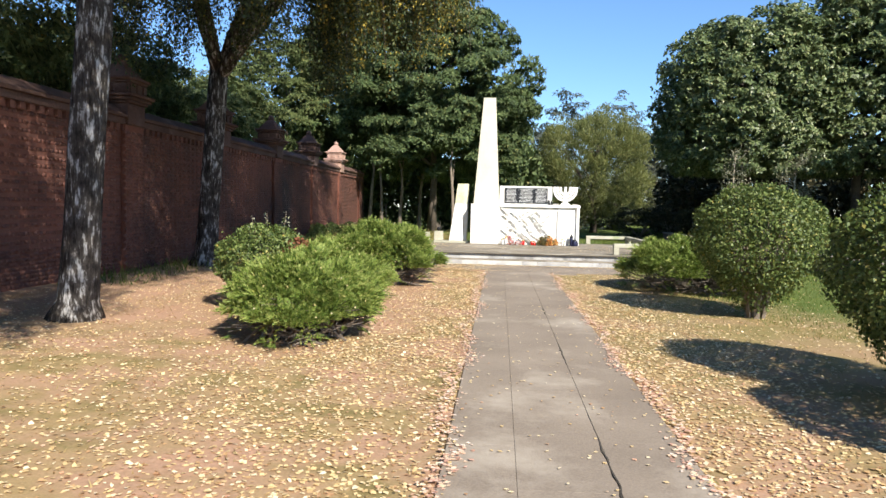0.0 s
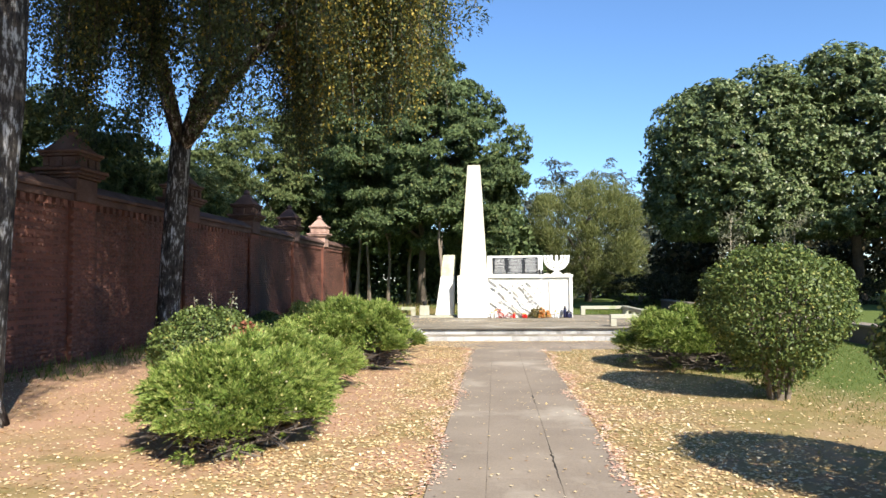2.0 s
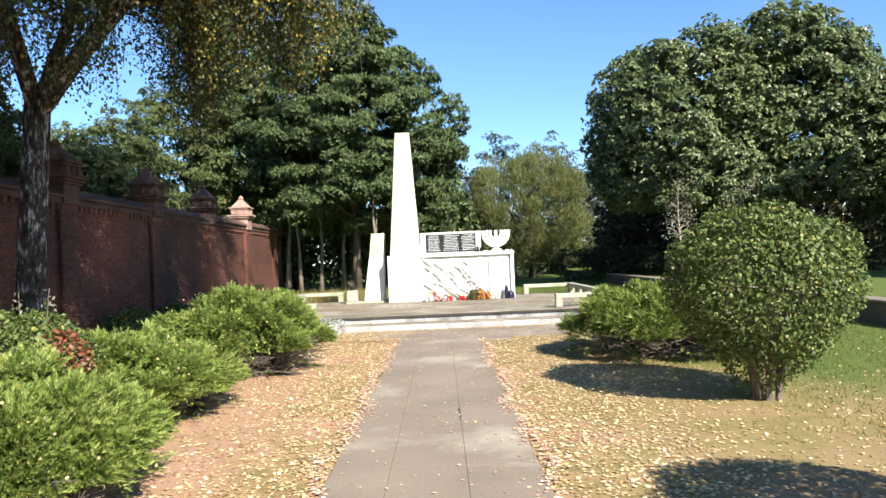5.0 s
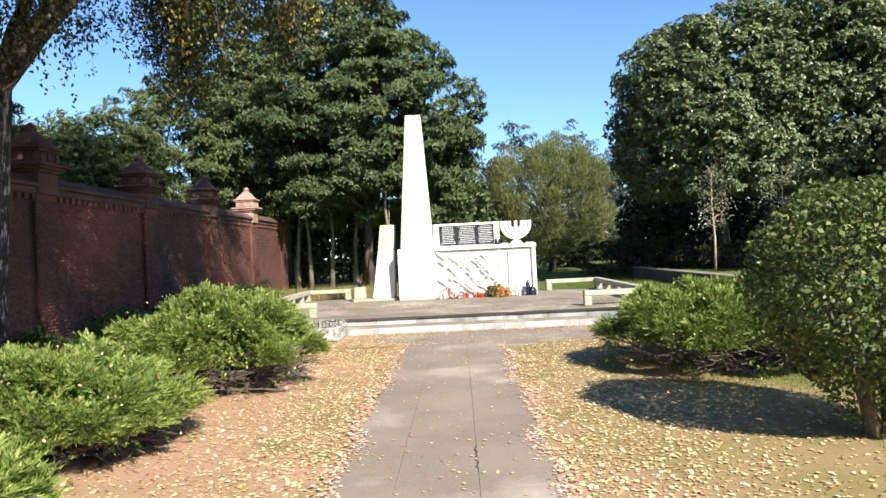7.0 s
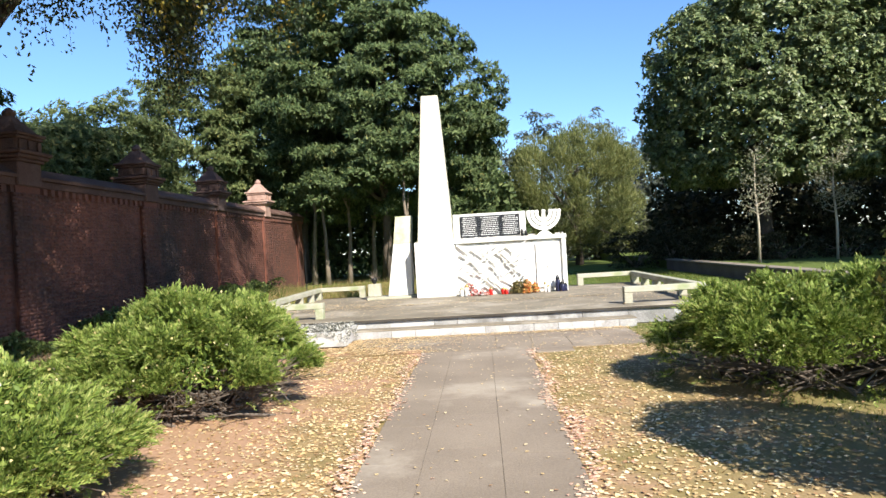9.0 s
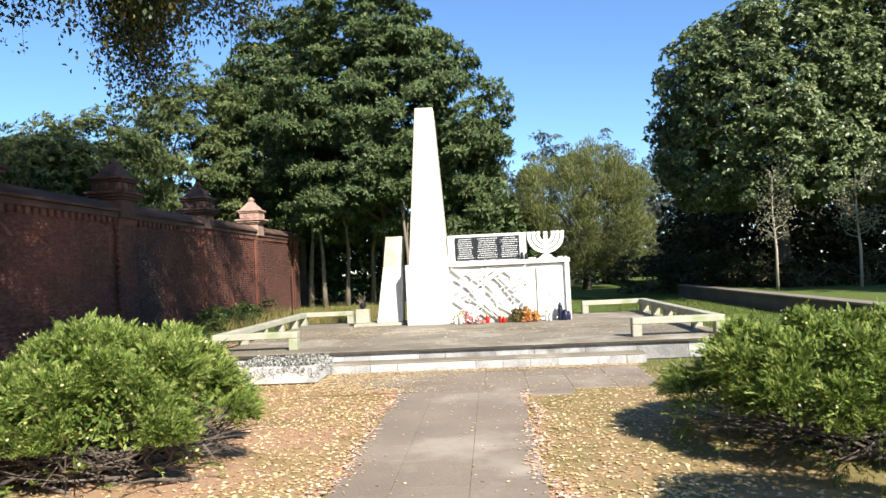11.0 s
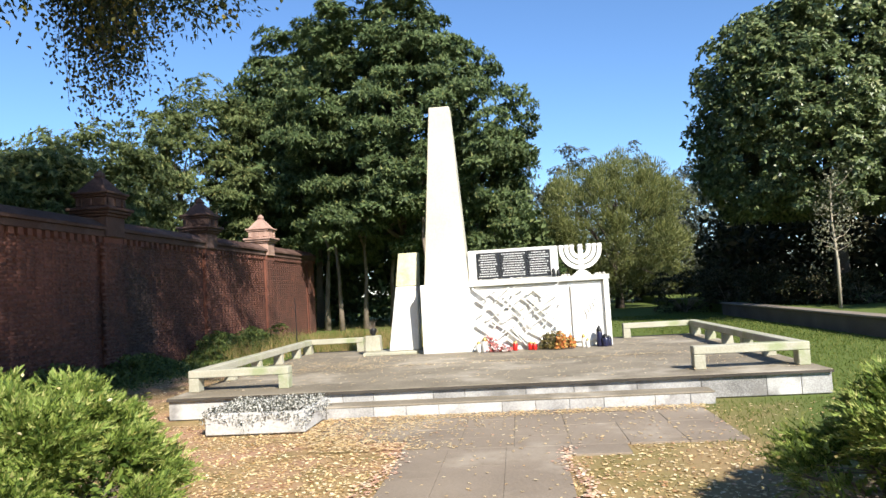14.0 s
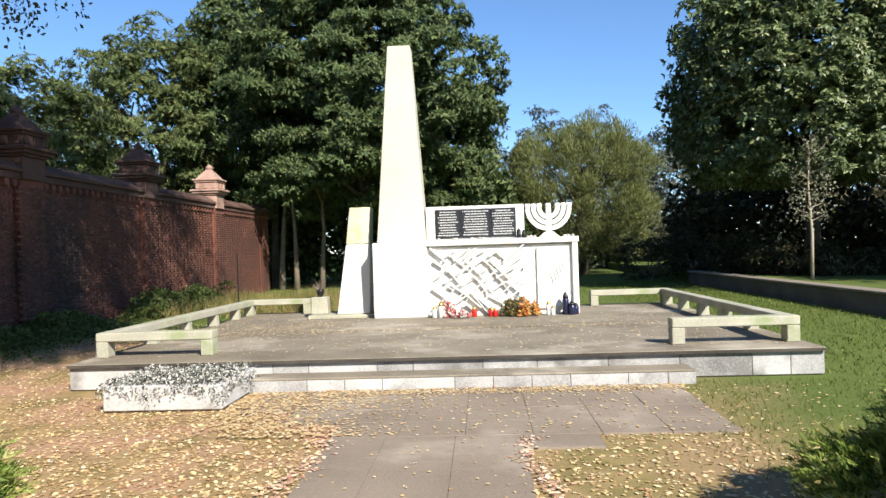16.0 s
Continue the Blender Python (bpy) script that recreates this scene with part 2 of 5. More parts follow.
M_BIRCH = birch_bark()
M_RED = surface("red_glass", (0.40, 0.012, 0.01), (0.62, 0.03, 0.02), 0.25, 40, 4, 0.0, spec=0.5)
M_BLUE = surface("blue_glass", (0.008, 0.009, 0.024), (0.02, 0.022, 0.062), 0.25, 40, 4, 0.0, spec=0.5)
M_DARKMETAL = surface("dark_lantern_metal", (0.015, 0.015, 0.016), (0.05, 0.05, 0.05), 0.4, 60, 5, 0.1, metal=0.6)
M_GOLD = surface("brass_lid", (0.35, 0.24, 0.08), (0.6, 0.42, 0.16), 0.35, 60, 5, 0.1, metal=0.9)
M_WAX = surface("white_wax_glass", (0.62, 0.60, 0.56), (0.8, 0.78, 0.74), 0.4, 60, 5, 0.05)
M_PEBBLE = surface("pebble", (0.38, 0.35, 0.31), (0.66, 0.63, 0.58), 0.85, 60, 6, 0.3, each=True)

L_BIRCH = leafy("birch_leaves", ((0.0, (0.024, 0.038, 0.018)), (0.6, (0.062, 0.088, 0.034)), (0.95, (0.13, 0.15, 0.048)), (1.0, (0.38, 0.29, 0.05))), 0.3)
L_YELLOW = leafy("turning_birch_leaves", ((0.0, (0.075, 0.082, 0.022)), (0.4, (0.15, 0.145, 0.034)), (0.75, (0.30, 0.235, 0.045)), (1.0, (0.55, 0.42, 0.08))), 0.45)
# Undergrowth leaves with the deep shade below the trees put into their colour.
L_SHADE = leafy("shade_dark_undergrowth_leaves", ((0.0, (0.022, 0.026, 0.013)), (0.6, (0.058, 0.060, 0.030)), (1.0, (0.13, 0.105, 0.06))), 0.2, 0.7, 0.15)
L_YELLOWED = leafy("caught_yellow_leaves", ((0.0, (0.45, 0.36, 0.14)), (0.7, (0.62, 0.52, 0.24)), (1.0, (0.70, 0.64, 0.45))), 0.3)
L_LOCUST = leafy("locust_leaves", ((0.0, (0.042, 0.070, 0.026)), (0.5, (0.095, 0.138, 0.050)), (0.95, (0.165, 0.212, 0.082)), (1.0, (0.24, 0.23, 0.07))), 0.25, 0.6, 0.3)
L_MAPLE = leafy("broad_leaves", ((0.0, (0.056, 0.084, 0.032)), (0.5, (0.135, 0.182, 0.070)), (0.88, (0.25, 0.295, 0.13)), (1.0, (0.36, 0.37, 0.18))), 0.25, 0.42, 0.5)
L_WILLOW = leafy("willow_leaves", ((0.0, (0.09, 0.11, 0.034)), (0.6, (0.165, 0.185, 0.058)), (1.0, (0.24, 0.24, 0.08))), 0.3)
L_WOOD = leafy("wood_leaves", ((0.0, (0.075, 0.105, 0.040)), (0.5, (0.145, 0.185, 0.068)), (0.95, (0.22, 0.25, 0.10)), (1.0, (0.32, 0.28, 0.09))), 0.4, 0.7, 0.2)
# Greyer, bluer leaves: distance haze is painted into the colour.
L_FAR = leafy("hazed_far_leaves", ((0.0, (0.06, 0.075, 0.065)), (0.6, (0.10, 0.115, 0.085)), (1.0, (0.17, 0.165, 0.095))), 0.25)
L_SHRUB = leafy("shrub_leaves", ((0.0, (0.048, 0.075, 0.018)), (0.55, (0.105, 0.145, 0.036)), (0.94, (0.195, 0.235, 0.07)), (1.0, (0.33, 0.28, 0.07))), 0.2, 0.5, 0.3)
L_JUNIPER = leafy("juniper_sprays", ((0.0, (0.052, 0.090, 0.016)), (0.5, (0.14, 0.205, 0.038)), (0.93, (0.26, 0.33, 0.066)), (1.0, (0.38, 0.36, 0.10))), 0.3, 0.6, 0.25)
L_TIP = leafy("juniper_new_growth", ((0.0, (0.17, 0.24, 0.05)), (0.6, (0.29, 0.36, 0.088)), (1.0, (0.45, 0.45, 0.16))), 0.3, 0.6, 0.25)
M_PLANTER = surface("planter_concrete", (0.34, 0.335, 0.32), (0.58, 0.57, 0.55), 0.85, 45, 3.0, 0.3, c=(0.25, 0.24, 0.22))
L_REDLEAF = leafy("red_leaves", ((0.0, (0.15, 0.04, 0.025)), (0.6, (0.30, 0.11, 0.06)), (1.0, (0.16, 0.16, 0.05))), 0.3)
L_FALLEN = leafy("fallen_leaves", ((0.0, (0.42, 0.23, 0.12)), (0.2, (0.60, 0.42, 0.20)), (0.6, (0.78, 0.59, 0.31)), (0.92, (0.85, 0.73, 0.50)), (1.0, (0.7, 0.36, 0.22))), 0.15, 0.6, 0.3)
L_PINKLEAF = leafy("pinkish_fallen_leaves", ((0.0, (0.50, 0.27, 0.19)), (0.4, (0.72, 0.46, 0.34)), (0.75, (0.82, 0.62, 0.42)), (1.0, (0.86, 0.72, 0.62))), 0.15, 0.6, 0.3)
L_STRAW = leafy("dry_grass_blades", ((0.0, (0.26, 0.18, 0.075)), (0.5, (0.42, 0.30, 0.14)), (1.0, (0.20, 0.21, 0.06))), 0.25, 0.7, 0.2)
L_GRASS = leafy("lawn_blades", ((0.0, (0.08, 0.125, 0.024)), (0.6, (0.155, 0.205, 0.045)), (1.0, (0.29, 0.285, 0.09))), 0.5, 0.6, 0.2)
L_SILVER = leafy("silver_foliage", ((0.0, (0.035, 0.038, 0.03)), (0.5, (0.13, 0.135, 0.11)), (0.6, (0.50, 0.49, 0.44)), (1.0, (0.70, 0.68, 0.62))), 0.15, 0.7, 0.2)
L_PALE = leafy("pale_sapling_leaves", ((0.0, (0.14, 0.15, 0.09)), (0.6, (0.26, 0.26, 0.17)), (1.0, (0.36, 0.33, 0.24))), 0.3)
L_ORANGE = leafy("orange_petals", ((0.0, (0.45, 0.12, 0.04)), (0.5, (0.62, 0.25, 0.07)), (0.8, (0.6, 0.42, 0.12)), (1.0, (0.2, 0.2, 0.06))), 0.25)
L_REDPETAL = leafy("red_white_petals", ((0.0, (0.45, 0.06, 0.05)), (0.45, (0.55, 0.16, 0.13)), (0.6, (0.75, 0.72, 0.68)), (1.0, (0.8, 0.78, 0.75))), 0.25)
L_PINE = leafy("dark_wreath", ((0.0, (0.06, 0.06, 0.02)), (1.0, (0.20, 0.15, 0.05))), 0.2)


# ---- builders ----
def thing(name, at, label, category, group="", kind=""):
    ob = new(name)
    ob.empty_display_size = 0.2
    ob.location = at
    return tagged(ob, label, category, group, kind)


def link(name, mesh, material, parent=None, label="", smooth=False):
    mesh.materials.append(material)
    if smooth:
        mesh.polygons.foreach_set("use_smooth", [True] * len(mesh.polygons))
    ob = new(name, mesh)
    if parent:
        ob.parent = parent
    if label:
        ob["label"] = label
    return ob


def part(name, bm, material, parent=None, label="", smooth=False):
    """Links a bmesh as one mesh object under a thing or a part."""
    mesh = bpy.data.meshes.new(name)
    bm.to_mesh(mesh)
    bm.free()
    return link(name, mesh, material, parent, label, smooth)


def box(bm, x0, x1, y0, y1, z0, z1, bevel=0.0, top=None):
    """A box; top=(x0, x1, y0, y1) tapers it."""
    tx0, tx1, ty0, ty1 = top or (x0, x1, y0, y1)
    v = [bm.verts.new(c) for c in ((x0, y0, z0), (x1, y0, z0), (x1, y1, z0), (x0, y1, z0), (tx0, ty0, z1), (tx1, ty0, z1), (tx1, ty1, z1), (tx0, ty1, z1))]
    faces = [bm.faces.new([v[i] for i in q]) for q in ((3, 2, 1, 0), (4, 5, 6, 7), (0, 1, 5, 4), (1, 2, 6, 5), (2, 3, 7, 6), (3, 0, 4, 7))]
    if bevel:
        edges = {e for f in faces for e in f.edges}
        bmesh.ops.bevel(bm, geom=list(edges), offset=bevel, segments=1, affect="EDGES")
    return bm


def boxed(*a, **k):
    return box(bmesh.new(), *a, **k)


def tube(bm, pts, radii, n=7):
    """A tapered round limb along points."""
    rings = []
    for i, (p, r) in enumerate(zip(pts, radii)):
        p = Vector(p)
        d = (Vector(pts[min(i + 1, len(pts) - 1)]) - Vector(pts[max(i - 1, 0)])).normalized()
        u = d.orthogonal().normalized() if abs(d.z) < 0.95 else Vector((1, 0, 0))
        u = (u - d * u.dot(d)).normalized()
        w = d.cross(u)
        rings.append([bm.verts.new(p + (u * math.cos(a) + w * math.sin(a)) * r) for a in (2 * math.pi * k / n for k in range(n))])
    for a, b in zip(rings, rings[1:]):
        for k in range(n):
            bm.faces.new((a[k], a[(k + 1) % n], b[(k + 1) % n], b[k]))
    bm.faces.new(rings[0][::-1])
    bm.faces.new(rings[-1])
    return bm


def lathe(bm, profile, n=12, at=(0, 0)):
    """A turned body from (radius, z) pairs."""
    rings = [[bm.verts.new((at[0] + r * math.cos(2 * math.pi * k / n), at[1] + r * math.sin(2 * math.pi * k / n), z)) for k in range(n)] for r, z in profile]
    for a, b in zip(rings, rings[1:]):
        for k in range(n):
            bm.faces.new((a[k], a[(k + 1) % n], b[(k + 1) % n], b[k]))
    bm.faces.new(rings[0][::-1])
    bm.faces.new(rings[-1])
    return bm


def raw_mesh(name, verts, faces, size):
    """A mesh from arrays: verts (n, 3); faces (m, size)."""
    mesh = bpy.data.meshes.new(name)
    mesh.vertices.add(len(verts))
    mesh.vertices.foreach_set("co", np.ascontiguousarray(verts, dtype=np.float32).ravel())
    mesh.loops.add(len(faces) * size)
    mesh.loops.foreach_set("vertex_index", np.ascontiguousarray(faces, dtype=np.int32).ravel())
    mesh.polygons.add(len(faces))
    mesh.polygons.foreach_set("loop_start", np.arange(0, len(faces) * size, size, dtype=np.int32))
    mesh.update(calc_edges=True)
    return mesh


def unit(v):
    return v / np.maximum(np.linalg.norm(v, axis=1, keepdims=True), 1e-9)


def leaves(name, C, D, Nn, length, width, material, parent=None, label="", fold=0.2, slim=False):
    """Many small pointed leaves with a fold: centre, direction, normal, sizes; slim ones are single points."""
    n = len(C)
    D, S = unit(D), unit(np.cross(D, Nn))
    U = np.cross(S, D)
    length, width = np.broadcast_to(length, n)[:, None], np.broadcast_to(width, n)[:, None]
    if slim:
        V = np.stack([C - D * length * 0.4 - S * width * 0.5, C - D * length * 0.4 + S * width * 0.5, C + D * length * 0.6], 1)
        return link(name, raw_mesh(name, V.reshape(-1, 3), np.arange(n * 3).reshape(n, 3), 3), material, parent, label)
    V = np.empty((n, 4, 3))
    V[:, 0] = C - D * length * 0.5
    V[:, 1] = C + S * width * 0.5 + U * width * fold
    V[:, 2] = C + D * length * 0.5
    V[:, 3] = C - S * width * 0.5 + U * width * fold
    F = np.arange(n * 4).reshape(n, 4)
    return link(name, raw_mesh(name, V.reshape(-1, 3), F, 4), material, parent, label)


def blades(name, C, D, height, width, material, parent=None, label=""):
    """Grass blades or needles: one slim triangle each, from the root C along D."""
    n = len(C)
    rng = np.random.default_rng(n)
    a = rng.uniform(0, np.pi, n)
    S = unit(np.cross(D, np.stack([np.cos(a), np.sin(a), 0.3 * np.ones(n)], 1)))
    h, w = np.broadcast_to(height, n)[:, None], np.broadcast_to(width, n)[:, None]
    V = np.stack([C - S * w * 0.5, C + S * w * 0.5, C + unit(D) * h], 1)
    return link(name, raw_mesh(name, V.reshape(-1, 3), np.arange(n * 3).reshape(n, 3), 3), material, parent, label)


def sphere_dirs(rng, n):
    return unit(rng.normal(size=(n, 3)))


def crown_points(rng, centre, radii, clumps, per, clump_r, hollow=0.55, flat=0.6, lump=0.25, egg=0.0, square=2.0):
    """Leaf places in many uneven clumps round a lumpy crown; gives places and outward ways."""
    d = sphere_dirs(rng, clumps)
    ph = rng.uniform(0, 6.28, 6)
    lumpy = 1 + lump * (np.sin(3 * d[:, 0] + ph[0]) * np.sin(4 * d[:, 2] + ph[1]) + 0.6 * np.sin(6 * d[:, 1] + ph[2]) * np.cos(5 * d[:, 0] + ph[3]))
    r = (hollow + (1 - hollow) * rng.uniform(0, 1, clumps) ** 0.6) * lumpy
    r = r / (np.abs(d) ** square).sum(1) ** (1 / square)
    slim = 1 - egg * np.clip(d[:, 2:3], 0, 1)
    cc = np.asarray(centre) + d * np.asarray(radii) * r[:, None] * np.concatenate([slim, slim, np.ones_like(slim)], 1)
    cr = clump_r * rng.uniform(0.6, 1.35, clumps)
    idx = np.repeat(np.arange(clumps), per)
    e = sphere_dirs(rng, clumps * per)
    e[:, 2] = np.where(rng.uniform(size=len(e)) < 0.7, np.abs(e[:, 2]), e[:, 2])
    rr = cr[idx] * rng.uniform(0.35, 1.0, len(e)) ** 0.5
    P = cc[idx] + e * rr[:, None] * np.array([1, 1, flat])
    return P, e, d[idx], cc


def leaf_crown(name, rng, centre, radii, clumps, per, clump_r, size, material, parent, droop=0.4, aspect=0.5, floor=0.3, label="", slim=False, **k):
    P, e, d, cc = crown_points(rng, centre, radii, clumps, per, clump_r, **k)
    keep = P[:, 2] > floor
    P, e, d = P[keep], e[keep], d[keep]
    n = len(P)
    way = unit(e * 0.8 + d * 0.4 + rng.normal(size=(n, 3)) * 0.5 + np.array([0, 0, -droop]))
    nor = unit(e + d * 0.5 + np.array([0, 0, 0.6]) + rng.normal(size=(n, 3)) * 0.45)
    ln = size * rng.uniform(0.6, 1.3, n)
    leaves(name, P, way, nor, ln, ln * aspect, material, parent, label, slim=slim)
    return cc


def tufted_crown(name, rng, centre, radii, clumps, per, clump_r, size, material, parent, droop=0.4, aspect=0.3, floor=0.3, spread=7, **k):
    """A crown of leaf tufts: from each tuft's heart a few leaves spread sideways and droop."""
    P, e, d, cc = crown_points(rng, centre, radii, clumps, per, clump_r, **k)
    keep = P[:, 2] > floor
    P, way = P[keep], unit(e[keep] * 0.7 + d[keep] * 0.7)
    i = np.repeat(np.arange(len(P)), spread)
    n = len(i)
    out = unit(unit(np.cross(way[i], rng.normal(size=(n, 3)))) + way[i] * rng.uniform(0.1, 0.9, (n, 1)) + np.array([0, 0, -droop]))
    ln = size * np.repeat(rng.uniform(0.7, 1.25, len(P)), spread) * rng.uniform(0.75, 1.15, n)
    up = unit(way[i] * 0.7 + np.array([0, 0, 0.8]) + rng.normal(size=(n, 3)) * 0.4)
    leaves(name, P[i] + out * ln[:, None] * 0.5, out, up, ln * 1.1, ln * aspect * 1.1, material, parent, slim=aspect < 0.45)
    return cc


def tree(name, at, height, radii, label, material, seed, clumps=80, per=300, clump_r=1.0, size=0.3, trunk_r=0.2, crown_z=None, limbs=8, bark=None, group="", droop=0.4, aspect=0.5, lean=0.0, floor=0.5, spread=0, **k):
    """A tree: a tapered trunk with limbs, and a crown of leaf clumps."""
    rng = np.random.default_rng(seed)
    ob = thing(name, at, label, "tree", group)
    cz = crown_z if crown_z is not None else height - radii[2]
    if spread:
        cc = tufted_crown("crown", rng, (lean, 0, cz), radii, clumps, per, clump_r, size, material, ob, droop, aspect, floor, spread, **k)
    else:
        cc = leaf_crown("crown", rng, (lean, 0, cz), radii, clumps, per, clump_r, size, material, ob, droop, aspect, floor, **k)
    bm = bmesh.new()
    top = cz + radii[2] * 0.45
    pts = [(lean * (i / 6) + rng.normal() * 0.06 * i * 0.5, rng.normal() * 0.06 * i * 0.5, top * i / 6) for i in range(7)]
    tube(bm, pts, [trunk_r * (1.35 if i == 0 else 1 - 0.13 * i) for i in range(7)], 9)
    for j in range(limbs):
        c = Vector(cc[int(rng.integers(len(cc)))])
        i = int(rng.integers(2, 6))
        s = Vector(pts[i])
        if c.z < s.z - 0.5:
            c.z = s.z + 0.5
        c = s.lerp(c, 0.8)
        mid = s.lerp(c, 0.5) + Vector((0, 0, 0.35))
        tube(bm, [s, mid, c], [trunk_r * 0.42, trunk_r * 0.28, trunk_r * 0.1], 6)
    part("trunk", bm, bark or M_BARK, ob, smooth=True)
    return ob


# ---- ground, path, terrace ----
bm = bmesh.new()
bmesh.ops.create_grid(bm, x_segments=2, y_segments=2, size=400)
ground = tagged(part("ground", bm, M_GROUND), "dry leaf-strewn lawn with bare reddish earth and green grass", "ground", kind="structure")

PATH_X0, PATH_X1, STEP_Y = -0.31, 1.24, 19.05
bm = boxed(PATH_X0, PATH_X1, -4, 17.1, -0.02, 0.0155)
for a, b, c, d in ((1.245, 1.85, 16.7, 17.075), (-0.34, 2.99, 17.104, 17.56), (-0.9, 2.99, 17.564, 18.05), (-1.45, 2.99, 18.054, STEP_Y)):
    box(bm, a, b, c, d, -0.02, 0.0155)
path = tagged(part("path", bm, M_JOINT), "straight grey concrete slab path leading to the monument", "path", kind="structure")

PX0, PX1, PY0, PY1, PH = -3.95, 4.74, 19.36, 25.9, 0.32
bm = boxed(PX0 + 0.03, PX1 - 0.03, PY0 + 0.075, PY1, -0.02, PH - 0.035)
platform = tagged(part("platform", bm, M_PLAT), "low raised concrete platform carrying the monument", "platform", kind="structure")
part("platform_top", boxed(PX0, PX1, PY0, PY1, PH - 0.031, PH, 0.006), M_PLAT, platform, "thin overhanging concrete slab")
# Shadow line below the slab's lip, put in as a dark strip.
part("lip_shadow_strip", boxed(PX0 - 0.003, PX1 + 0.003, PY0 - 0.004, PY0 + 0.02, PH - 0.042, PH - 0.008), M_EDGE, platform, "dark strip painted as the lip's shadow line")
part("monument_apron", boxed(-1.2, 3.2, 22.1, 25.0, PH, PH + 0.012, 0.004), M_PLAT, platform)
bm = boxed(-2.42, 3.2, STEP_Y + 0.012, PY0 + 0.074, -0.02, 0.135)
step = tagged(part("step", bm, M_PLAT), "single pale concrete step along the platform", "step", kind="structure")
part("tread", boxed(-2.44, 3.22, STEP_Y, PY0 + 0.05, 0.136, 0.16, 0.006), M_PLAT, step)

# low retaining wall with a terrace behind it
tagged(part("terrace", boxed(8.95, 60, -10, 60, -0.02, 0.4), M_GROUND), "grassy terrace behind the low wall", "terrace", kind="structure")
lowwall = tagged(part("wall_low", boxed(8.6, 8.95, -10, 37.8, -0.02, 0.40, 0.02), M_LOWWALL), "low dark stone retaining wall with a pale top", "wall", kind="structure")
part("coping", boxed(8.56, 9.02, -10, 37.84, 0.404, 0.46, 0.012), M_LOWTOP, lowwall, "pale flat coping")

# ---- the brick wall ----
WX, WALL_Y0, WALL_Y1 = -8.2, -3.0, 41.2
wall = tagged(part("wall_west", boxed(WX - 0.42, WX - 0.005, WALL_Y0, WALL_Y1, -0.02, 3.2), M_MORTAR), "tall old red brick wall, sooty and weathered", "wall", kind="structure")
bm = boxed(WX - 0.50, WX + 0.10, WALL_Y0, WALL_Y1, 3.2, 3.34, 0.01)
box(bm, WX - 0.56, WX + 0.16, WALL_Y0, WALL_Y1, 3.344, 3.42, 0.01)
box(bm, WX - 0.54, WX + 0.14, WALL_Y0, WALL_Y1, 3.424, 3.62, 0, (WX - 0.26, WX - 0.16, WALL_Y0, WALL_Y1))
part("coping", bm, M_COPING, wall, "dark stepped coping with a sloping top")
bm = bmesh.new()
y = WALL_Y0 + 0.1
while y < WALL_Y1:
    box(bm, WX - 0.01, WX + 0.07, y, y + 0.12, 3.07, 3.198)
    y += 0.25
tagged(part("dentils", bm, M_BRICK, wall, "row of small brick dentils"), kind="stuff")
PIERS = [4.85 + 5.07 * i for i in range(8)]
for i, py in enumerate(PIERS):
    pier = part("pier", boxed(WX - 0.004, WX + 0.106, py - 0.37, py + 0.37, -0.02, 3.196), M_MORTAR, wall)
    if i == 7:
        continue
    cx = WX - 0.19
    bm = boxed(cx - 0.36, cx + 0.36, py - 0.36, py + 0.36, 3.2, 3.66, 0.02)
    for half, z0, z1 in ((0.41, 3.664, 3.72), (0.47, 3.724, 3.79), (0.52, 3.794, 3.87), (0.37, 3.874, 4.10), (0.41, 4.104, 4.16), (0.45, 4.164, 4.23)):
        box(bm, cx - half, cx + half, py - half, py + half, z0, z1, 0.018)
    for k in (-0.28, 0.0, 0.28):
        box(bm, cx + 0.371, cx + 0.41, py + k - 0.06, py + k + 0.06, 3.90, 4.08, 0.008)
        box(bm, cx + k - 0.06, cx + k + 0.06, py - 0.41, py - 0.371, 3.90, 4.08, 0.008)
    box(bm, cx - 0.36, cx + 0.36, py - 0.36, py + 0.36, 4.234, 4.58, 0, (cx - 0.09, cx + 0.09, py - 0.09, py + 0.09))
    lathe(bm, [(0.10, 4.581), (0.125, 4.62), (0.11, 4.68), (0.05, 4.74), (0.015, 4.76)], 10, (cx, py))
    # Sunlit cap gets the pale colour; shaded caps the dark sooty one.
    part("pier_cap", bm, M_CAP_LIT if i == 6 else M_COPING, pier, "tiered cap coloured pale as sunlit, with a small pyramid" if i == 6 else "sooty tiered cap, dark also as shaded, with a small pyramid")

# bricks: courses of stretchers and headers, proud of the mortar
rng = np.random.default_rng(5)
brick_boxes, near_bricks = [], []
z, course = 0.02, 0
while z < 3.05:
    y = WALL_Y0 + (0.13 if course % 2 else 0.0)
    ln = 0.25 if course % 2 else 0.121
    while y < WALL_Y1 - 0.3:
        on_pier = any(p - 0.39 < y + ln / 2 < p + 0.39 for p in PIERS)
        x1 = WX + (0.112 if on_pier else 0.0) + rng.normal() * 0.0025
        if rng.uniform() > 0.012:
            if not on_pier and ln > 0.2 and 10.6 < y < 14.6 and 0.6 < z < 3.0 and len(near_bricks) < 300:
                near_bricks.append((x1, y, z))
            else:
                brick_boxes.append((x1 - (0.03), x1, y, y + ln - 0.011, z, z + 0.063))
        y += ln
    z += 0.0745
    course += 1
B = np.array(brick_boxes)
sel = [(0, 2, 4), (1, 2, 4), (1, 3, 4), (0, 3, 4), (0, 2, 5), (1, 2, 5), (1, 3, 5), (0, 3, 5)]
V = np.stack([B[:, list(s)] for s in sel], 1)
